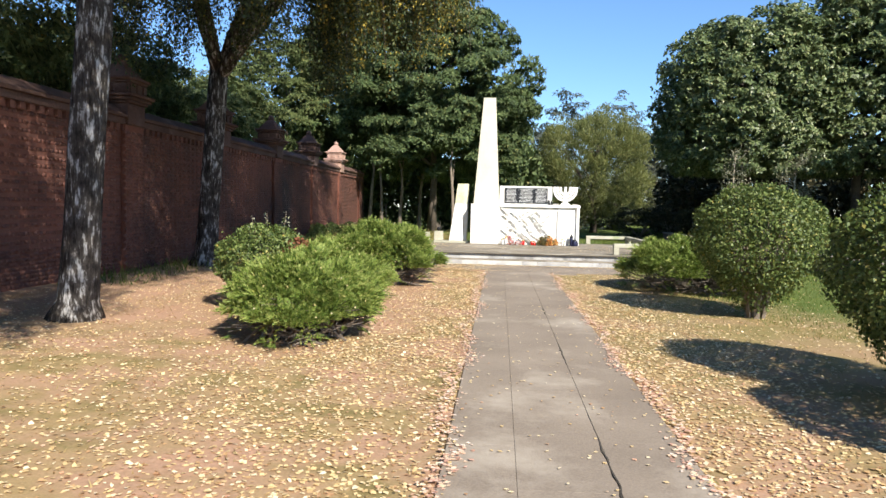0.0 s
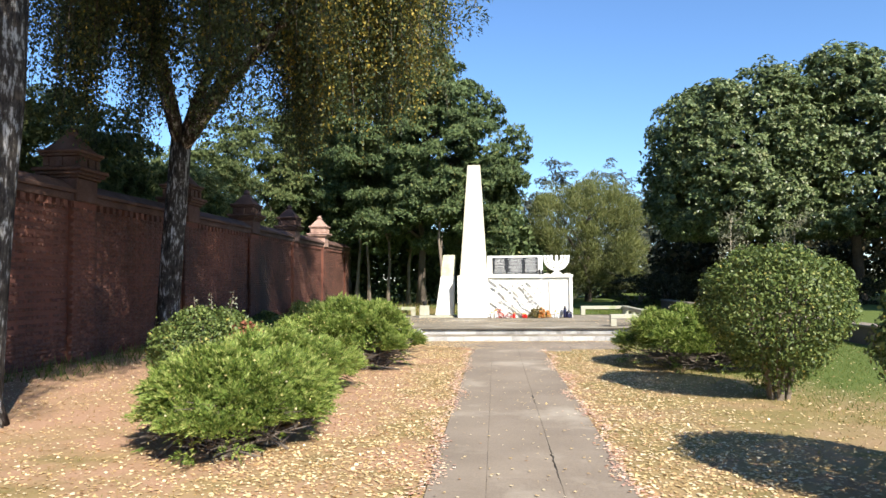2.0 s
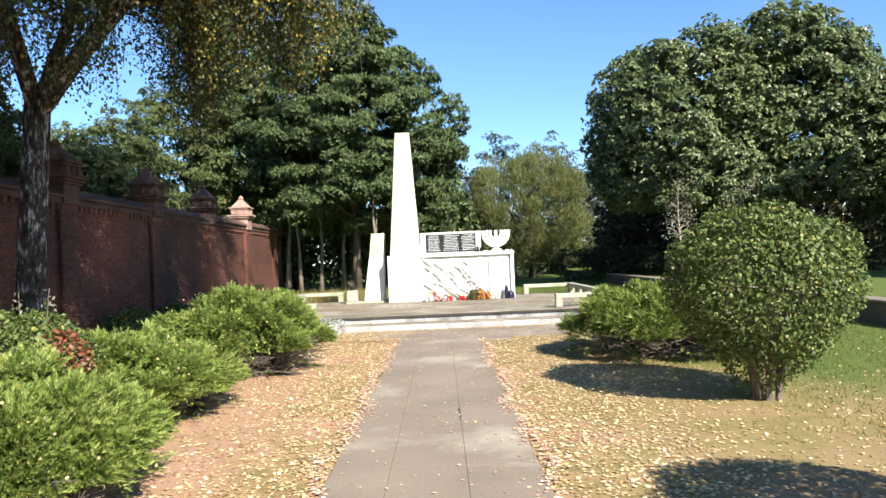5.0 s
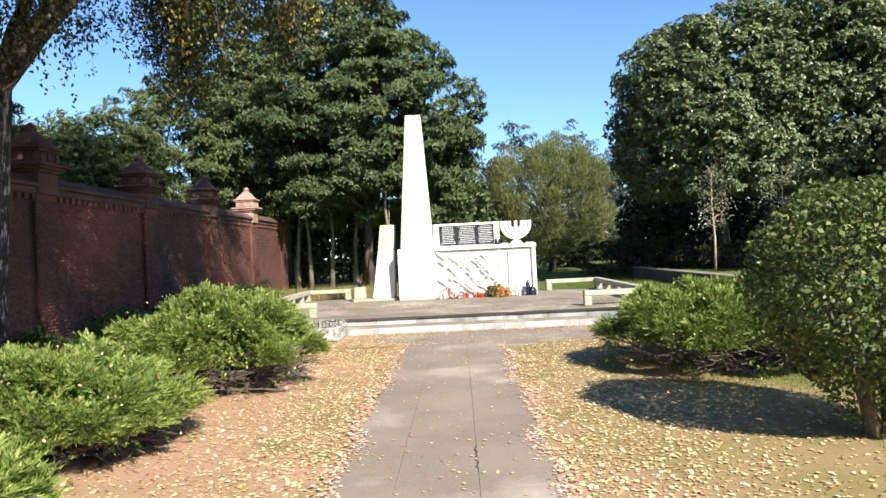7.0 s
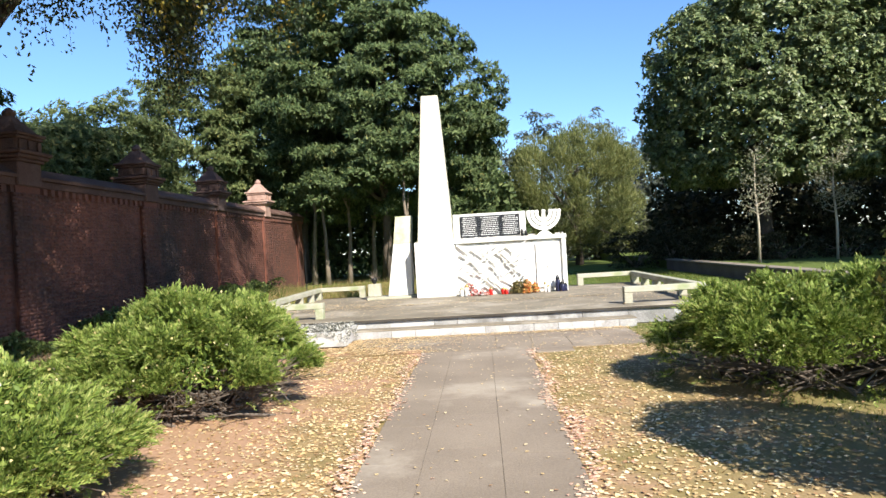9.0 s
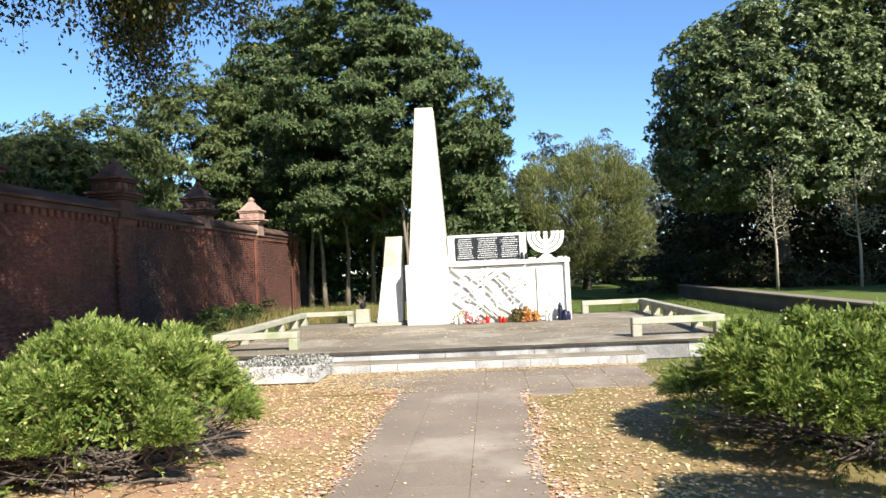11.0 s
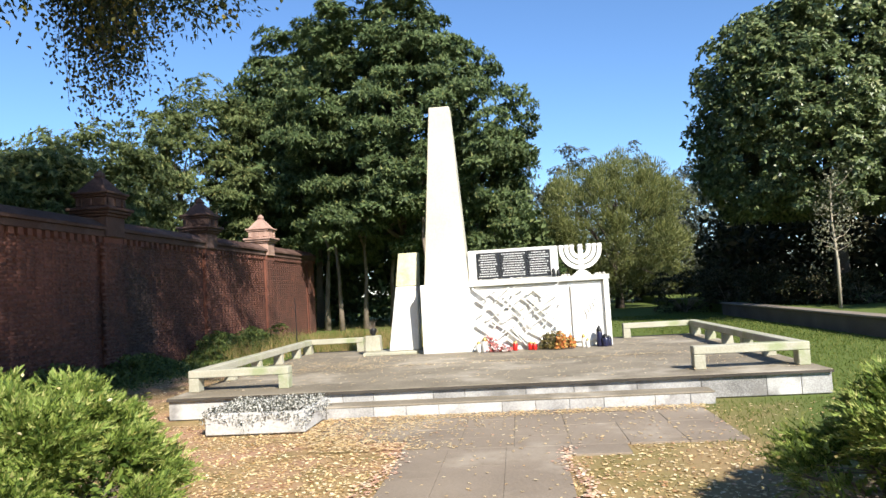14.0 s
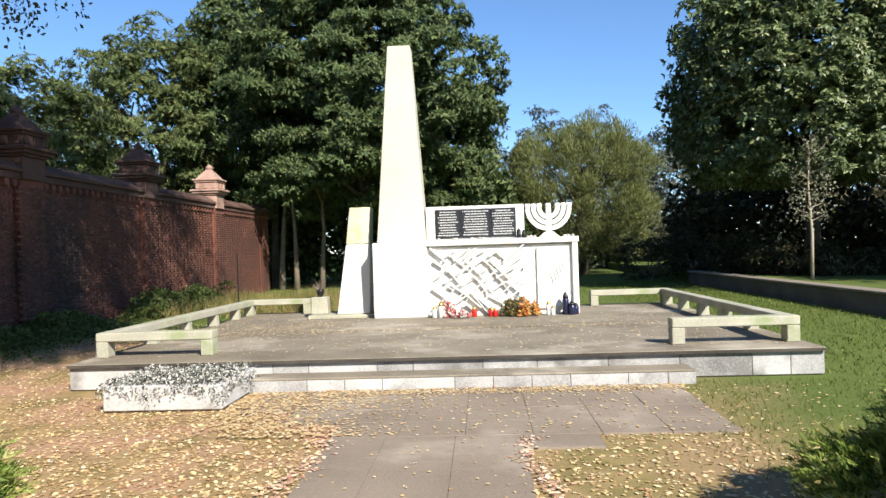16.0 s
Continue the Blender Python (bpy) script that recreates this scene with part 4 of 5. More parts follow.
# ---- junipers and shrubs ----
def juniper(at, radii, label, seed, plumes=6500):
    """A low spreading juniper: flat feathery sprays on many arching lobes, bare grey twigs below."""
    rng = np.random.default_rng(seed)
    ob = thing("juniper_bush", at, label, "bush", "junipers along the path")
    rx, ry, h = radii
    lobes, each = int(60 + 30 * rx * ry), 16
    ld = sphere_dirs(rng, lobes)
    ld[:, 2] = np.abs(ld[:, 2])
    lr = rng.uniform(0.16, 0.30, lobes)
    lc = ld * (np.array([rx, ry, h]) - 0.24) * rng.uniform(0.8, 1.05, (lobes, 1)) + np.array([0, 0, 0.10])
    own = rng.integers(0, lobes, plumes)
    d = unit(sphere_dirs(rng, plumes) + ld[own] * 0.8 + np.array([0, 0, 0.3]))
    root = lc[own] + d * (lr[own] * rng.uniform(0.2, 0.75, plumes))[:, None]
    axis = unit(d * 0.8 + ld[own] * 0.5 + np.array([0, 0, 0.12]) + rng.normal(size=(plumes, 3)) * 0.3)
    flatways = unit(np.cross(axis, d + np.array([0, 0, 0.8]) + rng.normal(size=(plumes, 3)) * 0.5))
    plen = rng.uniform(0.09, 0.20, plumes)
    idx = np.repeat(np.arange(plumes), each)
    n = plumes * each
    t = np.tile(np.linspace(0.05, 1.0, each), plumes)
    hand = np.tile(np.array([1.0, -1.0]), n // 2)[:, None]
    reach = (0.055 * (1.05 - t))[:, None]
    P = root[idx] + axis[idx] * (plen[idx] * t)[:, None] + flatways[idx] * hand * reach * 0.5 + np.array([0, 0, -0.05]) * (t ** 2)[:, None]
    P[:, 2] = np.maximum(P[:, 2], 0.04)
    way = unit(axis[idx] + flatways[idx] * hand * 0.9 * (1.1 - t)[:, None] + rng.normal(size=(n, 3)) * 0.2)
    nor = unit(np.cross(flatways[idx], axis[idx]) + rng.normal(size=(n, 3)) * 0.4)
    gone = (P[:, 2] < 0.33 * h) & (np.repeat(rng.uniform(size=plumes), each) < 0.97)
    ln, wd = (0.030 + 0.026 * (1 - t)) * rng.uniform(0.8, 1.25, n), rng.uniform(0.0075, 0.0125, n)
    fresh = (t > 0.5) & (np.repeat(rng.uniform(size=plumes), each) < 0.55) & ~gone
    for name, pick, m, lab in (("foliage", ~fresh & ~gone, L_JUNIPER, "flat feathery green sprays"), ("new_growth", fresh, L_TIP, "bright yellow-green spray tips")):
        leaves(name, P[pick], way[pick], nor[pick], ln[pick], wd[pick] * 1.25, m, ob, lab, slim=True)
    inner = sphere_dirs(rng, 9000)
    inner[:, 2] = np.abs(inner[:, 2]) + 0.3
    Pi = inner * np.array([rx, ry, h]) * rng.uniform(0.35, 0.74, (9000, 1))
    Pi = Pi[Pi[:, 2] > 0.3 * h]
    leaves("inner_foliage", Pi, rng.normal(size=Pi.shape), rng.normal(size=Pi.shape), 0.07, 0.028, L_JUNIPER, ob)
    bm = bmesh.new()
    for k in range(210):
        a = rng.uniform(0, 6.28)
        reach = rng.uniform(0.5, 0.84)
        tip = Vector((math.cos(a) * rx * reach, math.sin(a) * ry * reach, rng.uniform(0.10, 0.50)))
        start = Vector((rng.normal() * 0.22 * rx, rng.normal() * 0.22 * ry, 0))
        mid = start.lerp(tip, 0.55) + Vector((rng.normal() * 0.1, rng.normal() * 0.1, rng.uniform(-0.02, 0.22)))
        mid.z = max(mid.z, 0.04)
        tube(bm, [start, mid, tip], [0.016, 0.010, 0.004], 5)
        for q in range(2):
            side = tip + Vector((rng.normal() * 0.09, rng.normal() * 0.09, rng.uniform(0.0, 0.12)))
            tube(bm, [mid.lerp(tip, 0.6), side], [0.006, 0.003], 4)
    part("stem_sheaf", bm, M_STEM, ob, "bare grey-brown stems")
    q = 110
    u = sphere_dirs(rng, q)
    u[:, 2] = np.abs(u[:, 2]) * 0.9 + 0.1
    P2 = u * np.array([rx, ry, h]) * 0.94 + np.array([0, 0, 0.12])
    leaves("caught_leaves", P2, rng.normal(size=(q, 3)), u + rng.normal(size=(q, 3)) * 0.5, rng.uniform(0.018, 0.036, q), 0.022, L_YELLOWED, ob, "pale fallen leaves caught in the bush")
    return ob


juniper((-2.3, 8.2, 0), (1.02, 1.36, 0.95), "low spreading green juniper on the leafy lawn", 41, 12500)
juniper((-2.9, 11.2, 0), (1.32, 1.4, 0.9), "low spreading juniper with bare grey stems below", 42, 12500)
juniper((-2.5, 13.95, 0), (1.62, 1.27, 1.22), "broad green juniper with bare grey stems below", 43, 15000)
juniper((4.05, 14.25, 0), (1.95, 1.6, 1.1), "broad dense green juniper by the path", 44, 15000)


def shrub(at, radii, cz, label, seed, count=27000, size=0.055, material=None, stems=14, name="round_shrub", skirt=0.3):
    """A rounded clipped shrub, narrower below, on a sheaf of stems."""
    rng = np.random.default_rng(seed)
    ob = thing(name, at, label, "shrub", "shrubs by the path")
    rx, ry, rz = radii
    d = sphere_dirs(rng, count)
    shell = np.where(rng.uniform(size=count) < 0.6, rng.uniform(0.88, 1.03, count), rng.uniform(0.6, 0.95, count))
    shell = shell * (1 + 0.06 * np.sin(7 * d[:, 0] + seed) * np.sin(6 * d[:, 1] + 3 * d[:, 2]) + 0.03 * np.sin(11 * d[:, 2] + 4 * d[:, 0]))
    P = d * shell[:, None] * np.array([rx, ry, rz])
    below = P[:, 2] < 0
    P[below, 2] *= (cz - 0.08) / rz
    P[below, :2] *= (1 - 0.45 * np.clip(-P[below, 2:3] / cz, 0, 1) ** 1.3)
    P[:, 2] += cz
    shoots = (d[:, 2] > 0.2) & (rng.uniform(size=count) < 0.012)
    P[shoots] += d[shoots] * rng.uniform(0.03, 0.12, (shoots.sum(), 1))
    keep = (P[:, 2] > 0.1) & ((P[:, 2] > skirt + 0.15) | (rng.uniform(size=count) < 0.35))
    P, d = P[keep], d[keep]
    n = len(P)
    sz = size * rng.uniform(0.65, 1.3, n)
    leaves("foliage", P, rng.normal(size=(n, 3)) + d * 0.5 + np.array([0, 0, -0.2]), d + rng.normal(size=(n, 3)) * 0.55 + np.array([0, 0, 0.25]), sz, sz * 0.62, material or L_SHRUB, ob)
    bm = bmesh.new()
    for k in range(stems):
        a = 6.28 * k / stems + rng.normal() * 0.2
        r = rng.uniform(0.3, 0.8)
        tube(bm, [(math.cos(a) * 0.12, math.sin(a) * 0.12, 0), (math.cos(a) * rx * 0.4 * r, math.sin(a) * ry * 0.4 * r, cz * 0.5), (math.cos(a) * rx * r, math.sin(a) * ry * r, cz + rz * 0.35)], [0.02, 0.015, 0.006], 5)
    part("stem_sheaf", bm, M_TWIG, ob, "sheaf of thin grey stems")
    return ob


shrub((3.84, 10.75, 0), (0.94, 0.95, 0.8), 1.2, "rounded clipped green shrub on thin stems", 51, 25000, 0.048, stems=30)
shrub((3.74, 6.2, 0), (0.9, 0.92, 0.78), 1.1, "rounded dark green shrub on the leafy lawn", 52, 21000, 0.05, stems=26)
shrub((4.05, 4.2, 0), (1.0, 1.0, 0.78), 1.05, "rounded dark green shrub shading the leafy lawn", 55, 20000)
shrub((-3.47, 10.2, 0), (0.76, 0.75, 0.62), 0.63, "dense small-leaved green shrub behind the juniper", 53, 15000, 0.045, skirt=0.0)
shrub((-2.92, 10.0, 0), (0.27, 0.25, 0.34), 0.72, "small shrub with reddish autumn leaves", 54, 1500, 0.05, L_REDLEAF, 5, "red_shrub", 0.0)
spire = thing("tall_weed", (-3.5, 10.35, 0), "tall spiky weed with small leaves among the shrubs", "weed")
rng = np.random.default_rng(56)
for k in range(4):
    x, h = rng.normal() * 0.12, rng.uniform(1.2, 1.45)
    part("stem", tube(bmesh.new(), [(x * 0.3, 0, 0), (x, 0.03, h * 0.6), (x * 1.4, 0, h)], [0.010, 0.007, 0.003], 5), M_TWIG, spire)
    z = rng.uniform(0.75, h, 46)
    spike = leaves("leaf_spike", np.stack([x * 1.3 + rng.normal(size=46) * 0.03, rng.normal(size=46) * 0.03, z], 1), rng.normal(size=(46, 3)) + np.array([0, 0, 0.6]), rng.normal(size=(46, 3)), 0.05, 0.022, L_PALE, spire)
    tagged(spike, kind="stuff")

# ---- trees ----
tree("locust_tree", (-4.0, 41.0, 0), 15.6, (5.8, 5.0, 7.2), "tall dense dark green locust tree behind the monument", L_LOCUST, 61, 580, 64, 0.7, 0.19, 0.24, 8.2, 22, flat=0.5, lump=0.13, egg=0.19, floor=3.2, spread=8, aspect=0.44, droop=0.55, hollow=0.45)
tree("locust_tree", (-9.0, 45.0, 0), 16.6, (5.0, 4.6, 6.9), "tall green locust tree beyond the wall end", L_LOCUST, 62, 400, 50, 0.72, 0.22, 0.2, 8.9, 14, flat=0.5, lump=0.13, egg=0.2, floor=3.6, spread=7, aspect=0.44, droop=0.55)
tree("locust_tree", (-0.7, 42.0, 0), 9.8, (2.4, 2.6, 3.6), "lower green tree with lit foliage beside the tall one", L_LOCUST, 63, 150, 50, 0.6, 0.19, 0.16, 5.8, 8, flat=0.5, lump=0.12, floor=2.6, spread=8, aspect=0.44, droop=0.55)
for k, (tx, ty, r) in enumerate(((-7.85, 41.9, 0.15), (-7.0, 41.2, 0.13), (-6.0, 41.6, 0.13), (-2.6, 38.5, 0.12), (-5.0, 43.0, 0.14))):
    tree("young_locust_tree", (tx, ty, 0), 8.5, (1.5, 1.5, 1.8), "slim locust trunk in front of the dark wood", L_LOCUST, 70 + k, 22, 40, 0.6, 0.24, r * 0.85, 6.6, 5, spread=6, aspect=0.36, bark=M_TWIG, group="slim trunks at the wood's edge", lean=0.3 * (-1) ** k)
for k, (tx, ty, h, rx) in enumerate(((-13.4, 42.5, 12.6, 3.4), (-13.5, 33.0, 8.2, 3.0), (-14.5, 42.0, 11.5, 4.2), (-20.0, 40.0, 9.6, 4.0), (-13.0, 24.0, 6.6, 2.4), (-14.5, 17.0, 7.4, 3.2), (-26.0, 44.0, 10.2, 4.6), (-13.5, 9.5, 9.5, 3.6), (-11.5, 50.0, 14.0, 5.0), (-12.2, 20.5, 7.2, 2.8), (-12.0, 13.2, 7.4, 2.8), (-12.6, 28.5, 6.4, 2.6))):
    tree("wood_tree", (tx, ty, 0), h, (rx, rx, h * 0.42), "green tree growing behind the brick wall", L_WOOD, 80 + k, 190, 42, 0.6, 0.17, 0.16, h * 0.56, 8, lump=0.14, spread=6, aspect=0.44, group="trees behind the wall")
tree("maple_tree", (11.6, 34.5, 0.4), 11.0, (4.1, 4.4, 4.7), "large dense dark green broad-leaved tree", L_MAPLE, 91, 1200, 26, 0.42, 0.17, 0.26, 5.7, 12, aspect=0.5, flat=1.1, lump=0.06, hollow=0.45, floor=3.0, spread=7, square=2.6, droop=0.8, group="large trees beyond the low wall")
tree("maple_tree", (16.4, 34.0, 0.4), 12.0, (4.2, 4.2, 5.3), "tall peaked dark green broad-leaved tree", L_MAPLE, 92, 1050, 26, 0.42, 0.17, 0.26, 6.1, 12, aspect=0.5, flat=1.1, lump=0.07, hollow=0.45, floor=3.0, spread=7, egg=0.2, droop=0.8, group="large trees beyond the low wall")
tree("maple_tree", (21.9, 32.5, 0.4), 8.8, (4.2, 4.6, 4.4), "large dense dark green broad-leaved tree", L_MAPLE, 93, 560, 24, 0.46, 0.19, 0.26, 4.6, 10, aspect=0.5, flat=1.1, lump=0.08, hollow=0.5, floor=0.3, spread=6, droop=0.8, group="large trees beyond the low wall")
tree("maple_tree", (18.6, 22.8, 0.4), 9.6, (3.3, 3.6, 3.6), "broad-leaved tree standing forward on the terrace", L_MAPLE, 94, 520, 22, 0.46, 0.18, 0.22, 6.0, 10, aspect=0.5, flat=1.1, lump=0.08, hollow=0.4, floor=2.4, spread=6, droop=0.8, group="large trees beyond the low wall")
for k, (tx, ty, r, h) in enumerate(((8.0, 41.0, 1.6, 1.9), (9.9, 36.6, 1.0, 1.2), (10.6, 34.6, 1.1, 1.1), (11.4, 32.8, 1.0, 1.0), (13.4, 32.2, 1.1, 1.1), (15.4, 31.4, 1.1, 1.0), (17.6, 30.6, 1.2, 1.2), (9.3, 39.5, 1.2, 1.5))):
    rng = np.random.default_rng(100 + k)
    ob = thing("undergrowth", (tx, ty, 0.35 if tx > 9 else 0), "low scrubby undergrowth, coloured dark for the trees' shade", "undergrowth", "undergrowth below the trees")
    # Tree shade comes partly from the darkened leaf colour.
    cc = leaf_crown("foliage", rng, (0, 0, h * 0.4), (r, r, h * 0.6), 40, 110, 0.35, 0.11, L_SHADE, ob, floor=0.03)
    bm = bmesh.new()
    for j in range(10):
        c = cc[j]
        tube(bm, [(0, 0, 0), (c[0] * 0.5, c[1] * 0.5, h * 0.3), (c[0], c[1], max(c[2], 0.3))], [0.03, 0.02, 0.008], 5)
    part("stem_sheaf", bm, M_TWIG, ob)
tree("willow_tree", (6.4, 49.0, 0), 8.2, (3.9, 3.4, 3.9), "soft olive-green willow beyond the lawn", L_WILLOW, 111, 300, 220, 0.6, 0.26, 0.2, 4.2, 10, droop=-0.8, aspect=0.13, flat=1.5, lump=0.14)
# Far trees look hazy through their leaf colour alone.
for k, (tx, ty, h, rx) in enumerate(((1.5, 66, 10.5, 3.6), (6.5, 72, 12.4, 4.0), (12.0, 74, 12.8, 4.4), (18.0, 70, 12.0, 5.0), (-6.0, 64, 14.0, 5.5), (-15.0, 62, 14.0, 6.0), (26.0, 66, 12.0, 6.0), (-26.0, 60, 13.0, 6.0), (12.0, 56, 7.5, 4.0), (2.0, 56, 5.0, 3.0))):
    tree("far_tree", (tx, ty, 0), h, (rx, rx, h * 0.46), "distant tree, haze put into its grey-green leaf colour", L_FAR, 120 + k, 170, 30, 0.8, 0.22, 0.2, h * 0.54, 6, lump=0.16, spread=5, aspect=0.44, group="distant trees")


def thicket(name, x0, x1, y0, y1, h, count, seed, material, label, z0=0.0):
    """A mass of shaded woodland scrub, too dense to count."""
    rng = np.random.default_rng(seed)
    x, y = rng.uniform(x0, x1, count), rng.uniform(y0, y1, count)
    top = h * (0.72 + 0.2 * np.sin(x * 0.9 + 1.3) + 0.12 * np.sin(x * 2.3 + y))
    z = z0 + top * rng.uniform(0, 1, count) ** 0.7
    ln = rng.uniform(0.25, 0.5, count)
    tagged(leaves(name, np.stack([x, y, z], 1), rng.normal(size=(count, 3)), rng.normal(size=(count, 3)) + np.array([0, -0.5, 0.8]), ln, ln * 0.55, material), label, "woodland", kind="stuff")


thicket("woodland_scrub", -34, 3.5, 47, 53, 7.5, 60000, 141, L_LOCUST, "dark woodland scrub behind the trees")
# Leaf colour here carries the shade behind the large trees.
thicket("woodland_scrub", 9.5, 48, 40, 45, 5.5, 30000, 142, L_SHADE, "woodland scrub behind the large trees, coloured dark for shade", 0.3)
# Same haze-tinted leaves as the far trees.
thicket("woodland_scrub", 1, 22, 56, 60, 3.5, 12000, 143, L_FAR, "distant scrub below the far trees, in haze-tinted leaves")


def sapling(at, h, seed, label):
    rng = np.random.default_rng(seed)
    ob = thing("sapling", at, label, "young tree", "saplings on the terrace")
    bm = bmesh.new()
    tube(bm, [(0, 0, 0), (0.03, 0, h * 0.35), (-0.02, 0.03, h * 0.7), (0.02, 0, h)], [0.05, 0.042, 0.028, 0.01], 7)
    part("trunk", bm, M_PALEBARK, ob, smooth=True)
    tips = []
    for k in range(15):
        z = h * rng.uniform(0.4, 0.95)
        a = rng.uniform(0, 6.28)
        t = Vector((math.cos(a) * rng.uniform(0.35, 0.75), math.sin(a) * rng.uniform(0.35, 0.75), z + rng.uniform(0.1, 0.5)))
        part("branch", tube(bmesh.new(), [(0, 0, z), (t.x * 0.5, t.y * 0.5, z + 0.1), t], [0.016, 0.011, 0.005], 5), M_PALEBARK, ob)
        tips.append(t)
    P = np.concatenate([np.array(t)[None] * rng.uniform(0.5, 1.05, (50, 1)) * np.array([1, 1, 0]) + np.array([0, 0, t.z]) + rng.normal(size=(50, 3)) * 0.16 for t in tips])
    n = len(P)
    leaves("crown", P, rng.normal(size=(n, 3)) + np.array([0, 0, -0.4]), rng.normal(size=(n, 3)) + np.array([0, 0, 0.7]), 0.085, 0.05, L_PALE, ob)
    return ob


sapling((9.9, 30.9, 0.4), 3.6, 131, "slender young tree with a pale trunk on the terrace")
sapling((12.3, 30.6, 0.4), 3.4, 132, "slender pale-trunked sapling on the terrace")

rod = thing("metal_rod", (-4.3, 26.2, 0), "thin dark metal rod standing behind the rail", "rod")
part("shaft", tube(bmesh.new(), [(0, 0, 0), (0.01, 0, 0.8), (0.0, 0.01, 1.6)], [0.016, 0.014, 0.012], 6), M_DARKMETAL, rod)

# ---- litter, grass ----
rng = np.random.default_rng(7)


def scatter(n, x0, x1, y0, y1, keep):
    P = np.stack([rng.uniform(x0, x1, n), rng.uniform(y0, y1, n)], 1)
    return P[rng.uniform(size=n) < keep(P[:, 0], P[:, 1])]


def off_path(x, y):
    x = x + 0.09 * np.sin(y * 2.3) * np.sin(y * 5.1 + 1.0)
    on = ((x > PATH_X0 + 0.04) & (x < PATH_X1 - 0.04) & (y < 17.1)) | ((x > -1.5) & (x < 2.98) & (y > 17.1)) | ((x > 1.2) & (x < 1.84) & (y > 16.7))
    return np.where(on, 0.0, 1.0)


def density(x, y):
    side = np.exp(-((x + 0.9) / 1.6) ** 2) + (0.8 - 0.5 * np.clip((y - 10.5) / 4.0, 0, 1)) * np.exp(-((x - 1.9) / 0.8) ** 2)
    side = np.where((y > 8.0) & (y < 15.6) & (x < 0), 1.35 * np.exp(-((x + 0.6) / 0.8) ** 2), side)
    lawn = np.where(x > 3.0, np.clip(0.5 - 0.13 * (x - 3.0) - 0.25 * np.clip((y - 10.0) / 4.0, 0, 1), 0.06, 1), np.where((y > 8.0) & (y < 15.6) & (x < -0.9), 0.5, 0.75))
    w = 0.5 + 0.5 * np.sin(x * 1.7 + np.sin(y * 1.1)) * np.sin(y * 1.3 + 1.2)
    side = side + 0.9 * np.exp(-((y - 17.2) / 1.8) ** 2) * np.exp(-((x + 2.4) / 2.0) ** 2)
    return np.clip((side * 0.8 + lawn * 0.6) * (0.5 + 0.5 * w), 0, 1) * off_path(x, y) * np.where((y > 19.0) & (x > -4.0), 0.0, 1.0)


G = scatter(340000, -7.9, 8.0, -4.0, 27.0, density)
n = len(G)
P = np.column_stack([G, rng.uniform(0.003, 0.011, n)])
size = rng.uniform(0.022, 0.05, n)
tagged(leaves("fallen_leaves", P, np.column_stack([rng.normal(size=(n, 2)), rng.normal(size=n) * 0.1]), np.column_stack([rng.normal(size=(n, 2)) * 0.2, np.ones(n)]), size, size * rng.uniform(0.6, 0.9, n), L_FALLEN, fold=0.1), "pale yellow fallen birch leaves strewn over the lawn", "fallen leaves", kind="stuff")
on_path = scatter(2000, PATH_X0, PATH_X1, 1.5, 17.1, lambda x, y: 0.25 + 0.6 * (np.abs(x - 0.46) > 0.66))
on_apron = scatter(15000, -1.62, 3.05, 17.1, 19.04, lambda x, y: np.clip(0.04 + 0.9 * np.exp(-((y - 18.85) / 0.14) ** 2) + 0.9 * np.exp(-((x + 1.1) / 0.8) ** 2) * np.exp(-((y - 18.45) / 0.4) ** 2) + 0.8 * np.exp(-((x + y * 1.15 - 19.1) / 0.6) ** 2), 0, 1))
on_plat = scatter(14000, PX0 + 0.1, PX1 - 0.2, 19.6, 25.4, lambda x, y: np.where((x > -1.1) & (x < 2.8) & (y > 23.3), 0, 0.12 + 0.8 * np.exp(-((y - 22.0) / 0.15) ** 2) + 0.7 * (x < -1.5) * np.exp(-((y - 22.5) / 0.9) ** 2)))
for name, pts, z in (("path_leaves", on_path, 0.024), ("apron_leaves", on_apron, 0.024), ("platform_leaves", on_plat, PH + 0.017)):
    n = len(pts)
    P = np.column_stack([pts, z + rng.uniform(0, 0.006, n)])
    size = rng.uniform(0.018, 0.042, n) if name == "path_leaves" else rng.uniform(0.026, 0.05, n)
    tagged(leaves(name, P, np.column_stack([rng.normal(size=(n, 2)), rng.normal(size=n) * 0.03]), np.column_stack([rng.normal(size=(n, 2)) * 0.06, np.ones(n)]), size, size * 0.75, L_FALLEN, fold=0.04), "pale fallen leaves lying on the concrete", "fallen leaves", kind="stuff")

EL = np.stack([rng.uniform(size=4000) < 0.5, rng.uniform(1.0, 17.0, 4000)], 1)
drift = rng.normal(size=4000) * 0.05 - 0.035 + 0.06 * np.sin(EL[:, 1] * 1.9) + 0.04 * np.sin(EL[:, 1] * 4.7)
EX = np.where(EL[:, 0] > 0.5, PATH_X1 - drift, PATH_X0 + drift)
n = len(EX)
size = rng.uniform(0.024, 0.05, n)
tagged(leaves("edge_leaves", np.column_stack([EX, EL[:, 1], rng.uniform(0.022, 0.03, n)]), np.column_stack([rng.normal(size=(n, 2)), rng.normal(size=n) * 0.05]), np.column_stack([rng.normal(size=(n, 2)) * 0.12, np.ones(n)]), size, size * 0.75, L_PINKLEAF, fold=0.06), "pinkish fallen leaves drifted along the path's edges", "fallen leaves", kind="stuff")

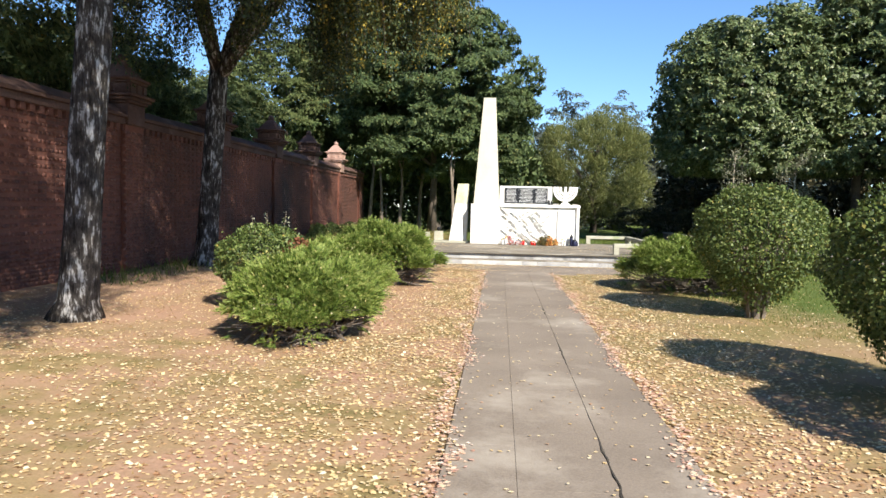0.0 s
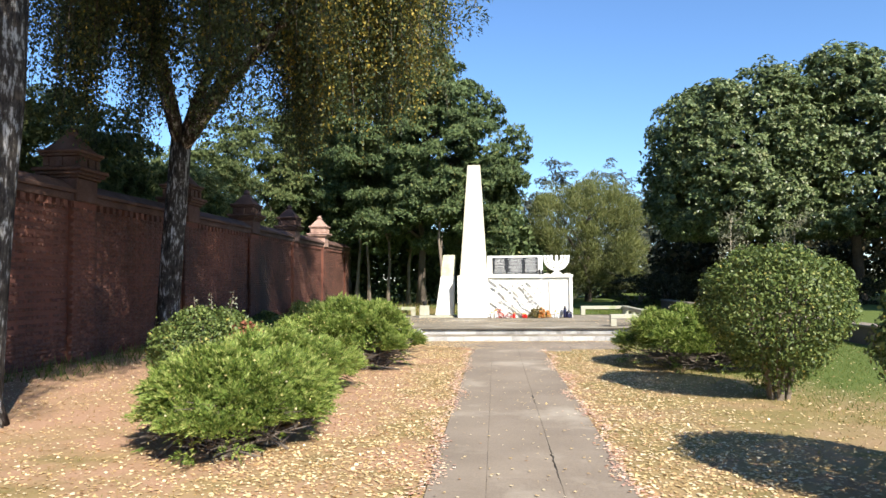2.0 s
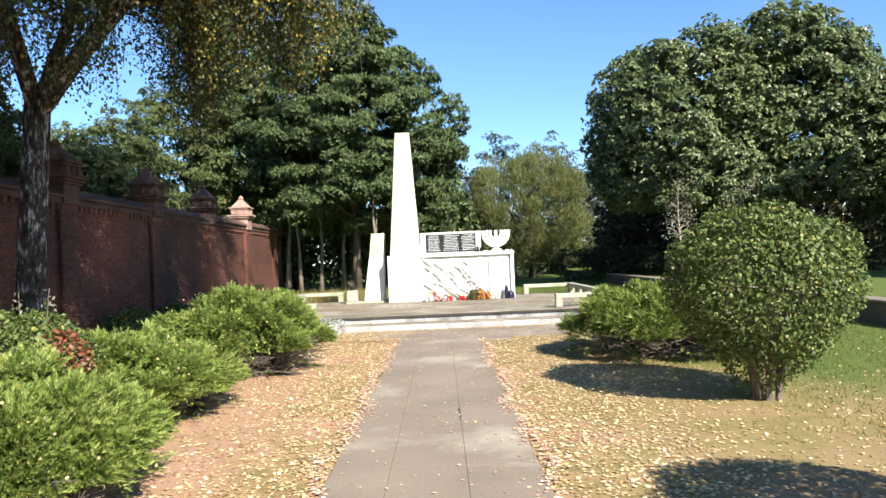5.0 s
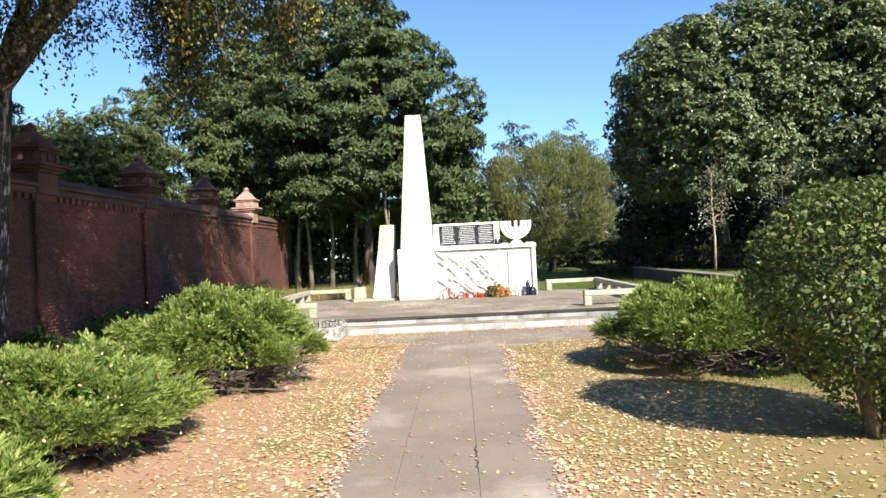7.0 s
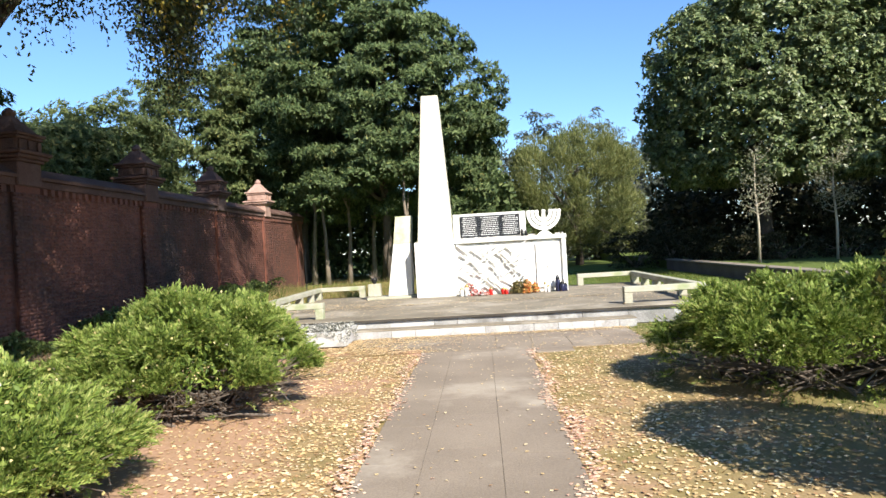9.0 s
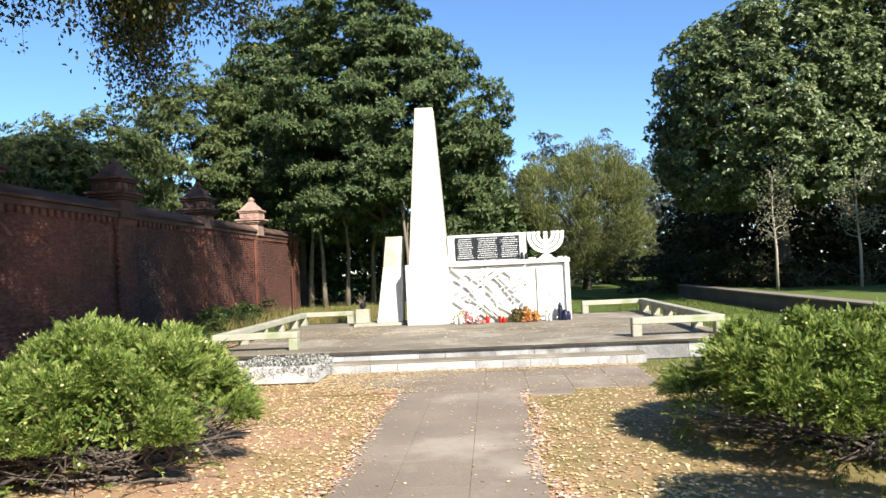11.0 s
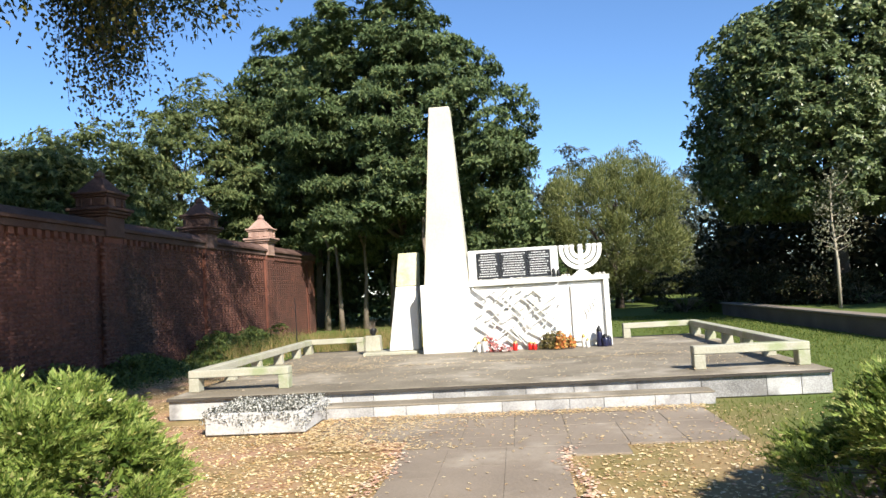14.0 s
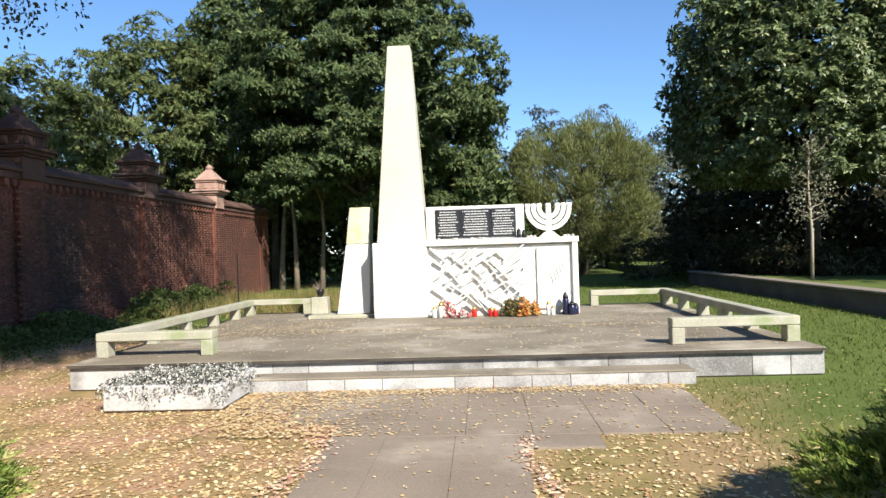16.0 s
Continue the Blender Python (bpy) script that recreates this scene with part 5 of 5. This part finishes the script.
H = scatter(90000, -7.8, 8.5, 1.5, 19.2, lambda x, y: off_path(x, y) * np.where((x + 0.17 * y > 5.4) & (y > 9), 1.0, 0.12) * np.where((np.abs(x) < 4.0) | (x > 0), 1.0, 0.5))
n = len(H)
green = (H[:, 0] + 0.17 * H[:, 1] + rng.normal(size=n) * 0.5 > 5.6) & (H[:, 1] + rng.normal(size=n) > 9.5)
for name, pick, m, hh, lab in (("dry_grass", ~green, L_STRAW, (0.02, 0.055), "short dry yellowed grass"), ("lawn_grass", green, L_GRASS, (0.03, 0.08), "short green lawn grass")):
    Q2 = H[pick]
    k = len(Q2)
    tagged(blades(name, np.column_stack([Q2, np.zeros(k)]), unit(np.column_stack([rng.normal(size=(k, 2)) * 0.6, np.ones(k)])), rng.uniform(*hh, k), rng.uniform(0.006, 0.012, k), m), lab, "grass", kind="stuff")
FL = np.concatenate([scatter(16000, 4.8, 8.5, 19.2, 40, lambda x, y: 1.0 + 0 * x), scatter(20000, -7.9, 8.5, 26.0, 40, lambda x, y: 1.0 + 0 * x)])
n = len(FL)
tagged(blades("far_lawn_grass", np.column_stack([FL, np.zeros(n)]), unit(np.column_stack([rng.normal(size=(n, 2)) * 0.5, np.ones(n)])), rng.uniform(0.03, 0.075, n), rng.uniform(0.014, 0.024, n), L_GRASS), "green lawn grass behind the platform", "grass", kind="stuff")
TG = np.concatenate([scatter(15000, -7.9, -1.6, 28.5, 35.0, lambda x, y: np.clip(0.5 + 0.5 * np.sin(x * 1.9) * np.cos(y * 1.4), 0.1, 1)), scatter(5000, -8.05, -6.6, 12, 36, lambda x, y: np.exp(-(x + 8.05) / 0.7))])
n = len(TG)
dry = (TG[:, 1] > 28) & (rng.uniform(size=n) < 0.6)
for name, pick, m, lab in (("tall_grass", ~dry, L_GRASS, "tall grass and weeds by the wall and wood"), ("tall_dry_grass", dry, L_STRAW, "tall yellowed grass before the wood")):
    T = TG[pick]
    k = len(T)
    tagged(blades(name, np.column_stack([T, np.zeros(k)]), unit(np.column_stack([rng.normal(size=(k, 2)) * 0.4, np.ones(k)])), rng.uniform(0.12, 0.55, k) * np.where(T[:, 1] > 28, 1.1, 0.55), rng.uniform(0.012, 0.024, k), m), lab, "grass", kind="stuff")
for k, (tx, ty, r) in enumerate(((-7.5, 24.6, 0.35), (-7.3, 28.4, 0.45), (-7.6, 21.2, 0.3), (-6.9, 30.6, 0.4), (-7.4, 33.6, 0.5), (-7.6, 18.6, 0.3))):
    wr = np.random.default_rng(200 + k)
    ob = thing("weed_clump", (tx, ty, 0), "leafy green weeds at the foot of the brick wall", "weeds", "weeds along the wall")
    leaf_crown("foliage", wr, (0, 0, r * 0.7), (r, r, r * 0.9), 14, 45, 0.16, 0.10, L_SHRUB, ob, floor=0.01)
    part("stem", tube(bmesh.new(), [(0, 0, 0), (0.02, 0, r * 0.6), (0, 0.02, r * 1.2)], [0.012, 0.009, 0.004], 5), M_TWIG, ob)

n = 26000
wy = 19.0 + 16.5 * rng.uniform(size=n) ** 0.8
wx = -8.05 + np.abs(rng.normal(size=n)) * 0.55
tall = (0.35 + 0.35 * np.sin(wy * 1.3) * np.sin(wy * 0.47 + 1) + 0.25 * np.exp(-((wy - 31.0) / 3.0) ** 2)) * np.exp(-((wx + 8.05) / 0.9) ** 2)
Wd = np.stack([wx, wy, np.maximum(0.02, tall * rng.uniform(0.05, 1.0, n))], 1)
tagged(leaves("wall_weeds", Wd, rng.normal(size=(n, 3)) + np.array([0.3, 0, 0.3]), rng.normal(size=(n, 3)) * 0.6 + np.array([0.4, -0.3, 0.8]), rng.uniform(0.05, 0.11, n), rng.uniform(0.03, 0.06, n), L_SHRUB), "dark leafy nettles growing along the brick wall's foot", "weeds", kind="stuff")

# ---- paving slabs and risers, piece by piece ----
rng = np.random.default_rng(17)
XS = [(-0.31, 0.13), (0.133, 0.697), (0.701, 1.24)]
meshes = {}


def piece(name, w, d, h, material, parent, at, tilt=0.0, bevel=0.006):
    key = (name, round(w, 2), round(d, 2), h)
    if key not in meshes:
        ob = part(name, boxed(-w / 2, w / 2, -d / 2, d / 2, -h, 0, bevel), material, parent)
        meshes[key] = ob.data
    else:
        ob = new(name, meshes[key])
        ob.parent = parent
    ob.matrix_basis = pose(*at, rng.normal() * tilt, rng.normal() * tilt, 0)
    return ob


y = -3.9
row = 0
while y < 16.2:
    for c, (a, b) in enumerate(XS):
        s = y + (0.0, 0.34, 0.16)[c]
        e = min(s + 1.049, 17.072)
        piece("paving_slab", b - a, e - s, 0.05, M_SLAB, path, ((a + b) / 2, (s + e) / 2, 0.019), 0.0, 0.0008)
    y += 1.05
cols = [-1.1675 + 0.555 * i for i in range(8)]
for i, x in enumerate(cols):
    for j in range(4):
        yy = 17.32 + 0.487 * j
        if (x < -0.4 and j < 1) or (x < -1.0 and j < 2):
            continue
        piece("paving_slab", 0.55, 0.485, 0.05, M_SLAB, path, (x, yy, 0.019 + rng.normal() * 0.001), 0.06, 0.002)
piece("paving_slab", 0.6, 0.37, 0.05, M_SLAB, path, (1.545, 16.885, 0.019), 0.03, 0.002)
for y0, y1 in ((2.2, 5.6), (6.8, 8.1), (10.2, 11.0)):
    pts = [(0.699 + rng.normal() * 0.006, y0 + (y1 - y0) * k / 24, 0.0165) for k in range(25)]
    part("joint_crack", tube(bmesh.new(), pts, [0.003 + 0.010 * rng.uniform() * math.sin(math.pi * k / 24) for k in range(25)], 5), M_EDGE, path, "dark open joint between the slabs")
x = -2.44
while x < 3.1:
    w = min(rng.choice([0.42, 0.62, 0.8]), 3.22 - x)
    piece("riser_block", w - 0.006, 0.02, 0.13, M_RISER, step, (x + w / 2, STEP_Y + 0.004, 0.134), 0, 0.003)
    x += w
x = PX0
while x < PX1 - 0.05:
    w = min(rng.choice([0.42, 0.62, 0.8]), PX1 - x)
    piece("riser_block", w - 0.006, 0.02, 0.27, M_RISER, platform, (x + w / 2, PY0 + 0.062, PH - 0.034), 0, 0.003)
    x += w
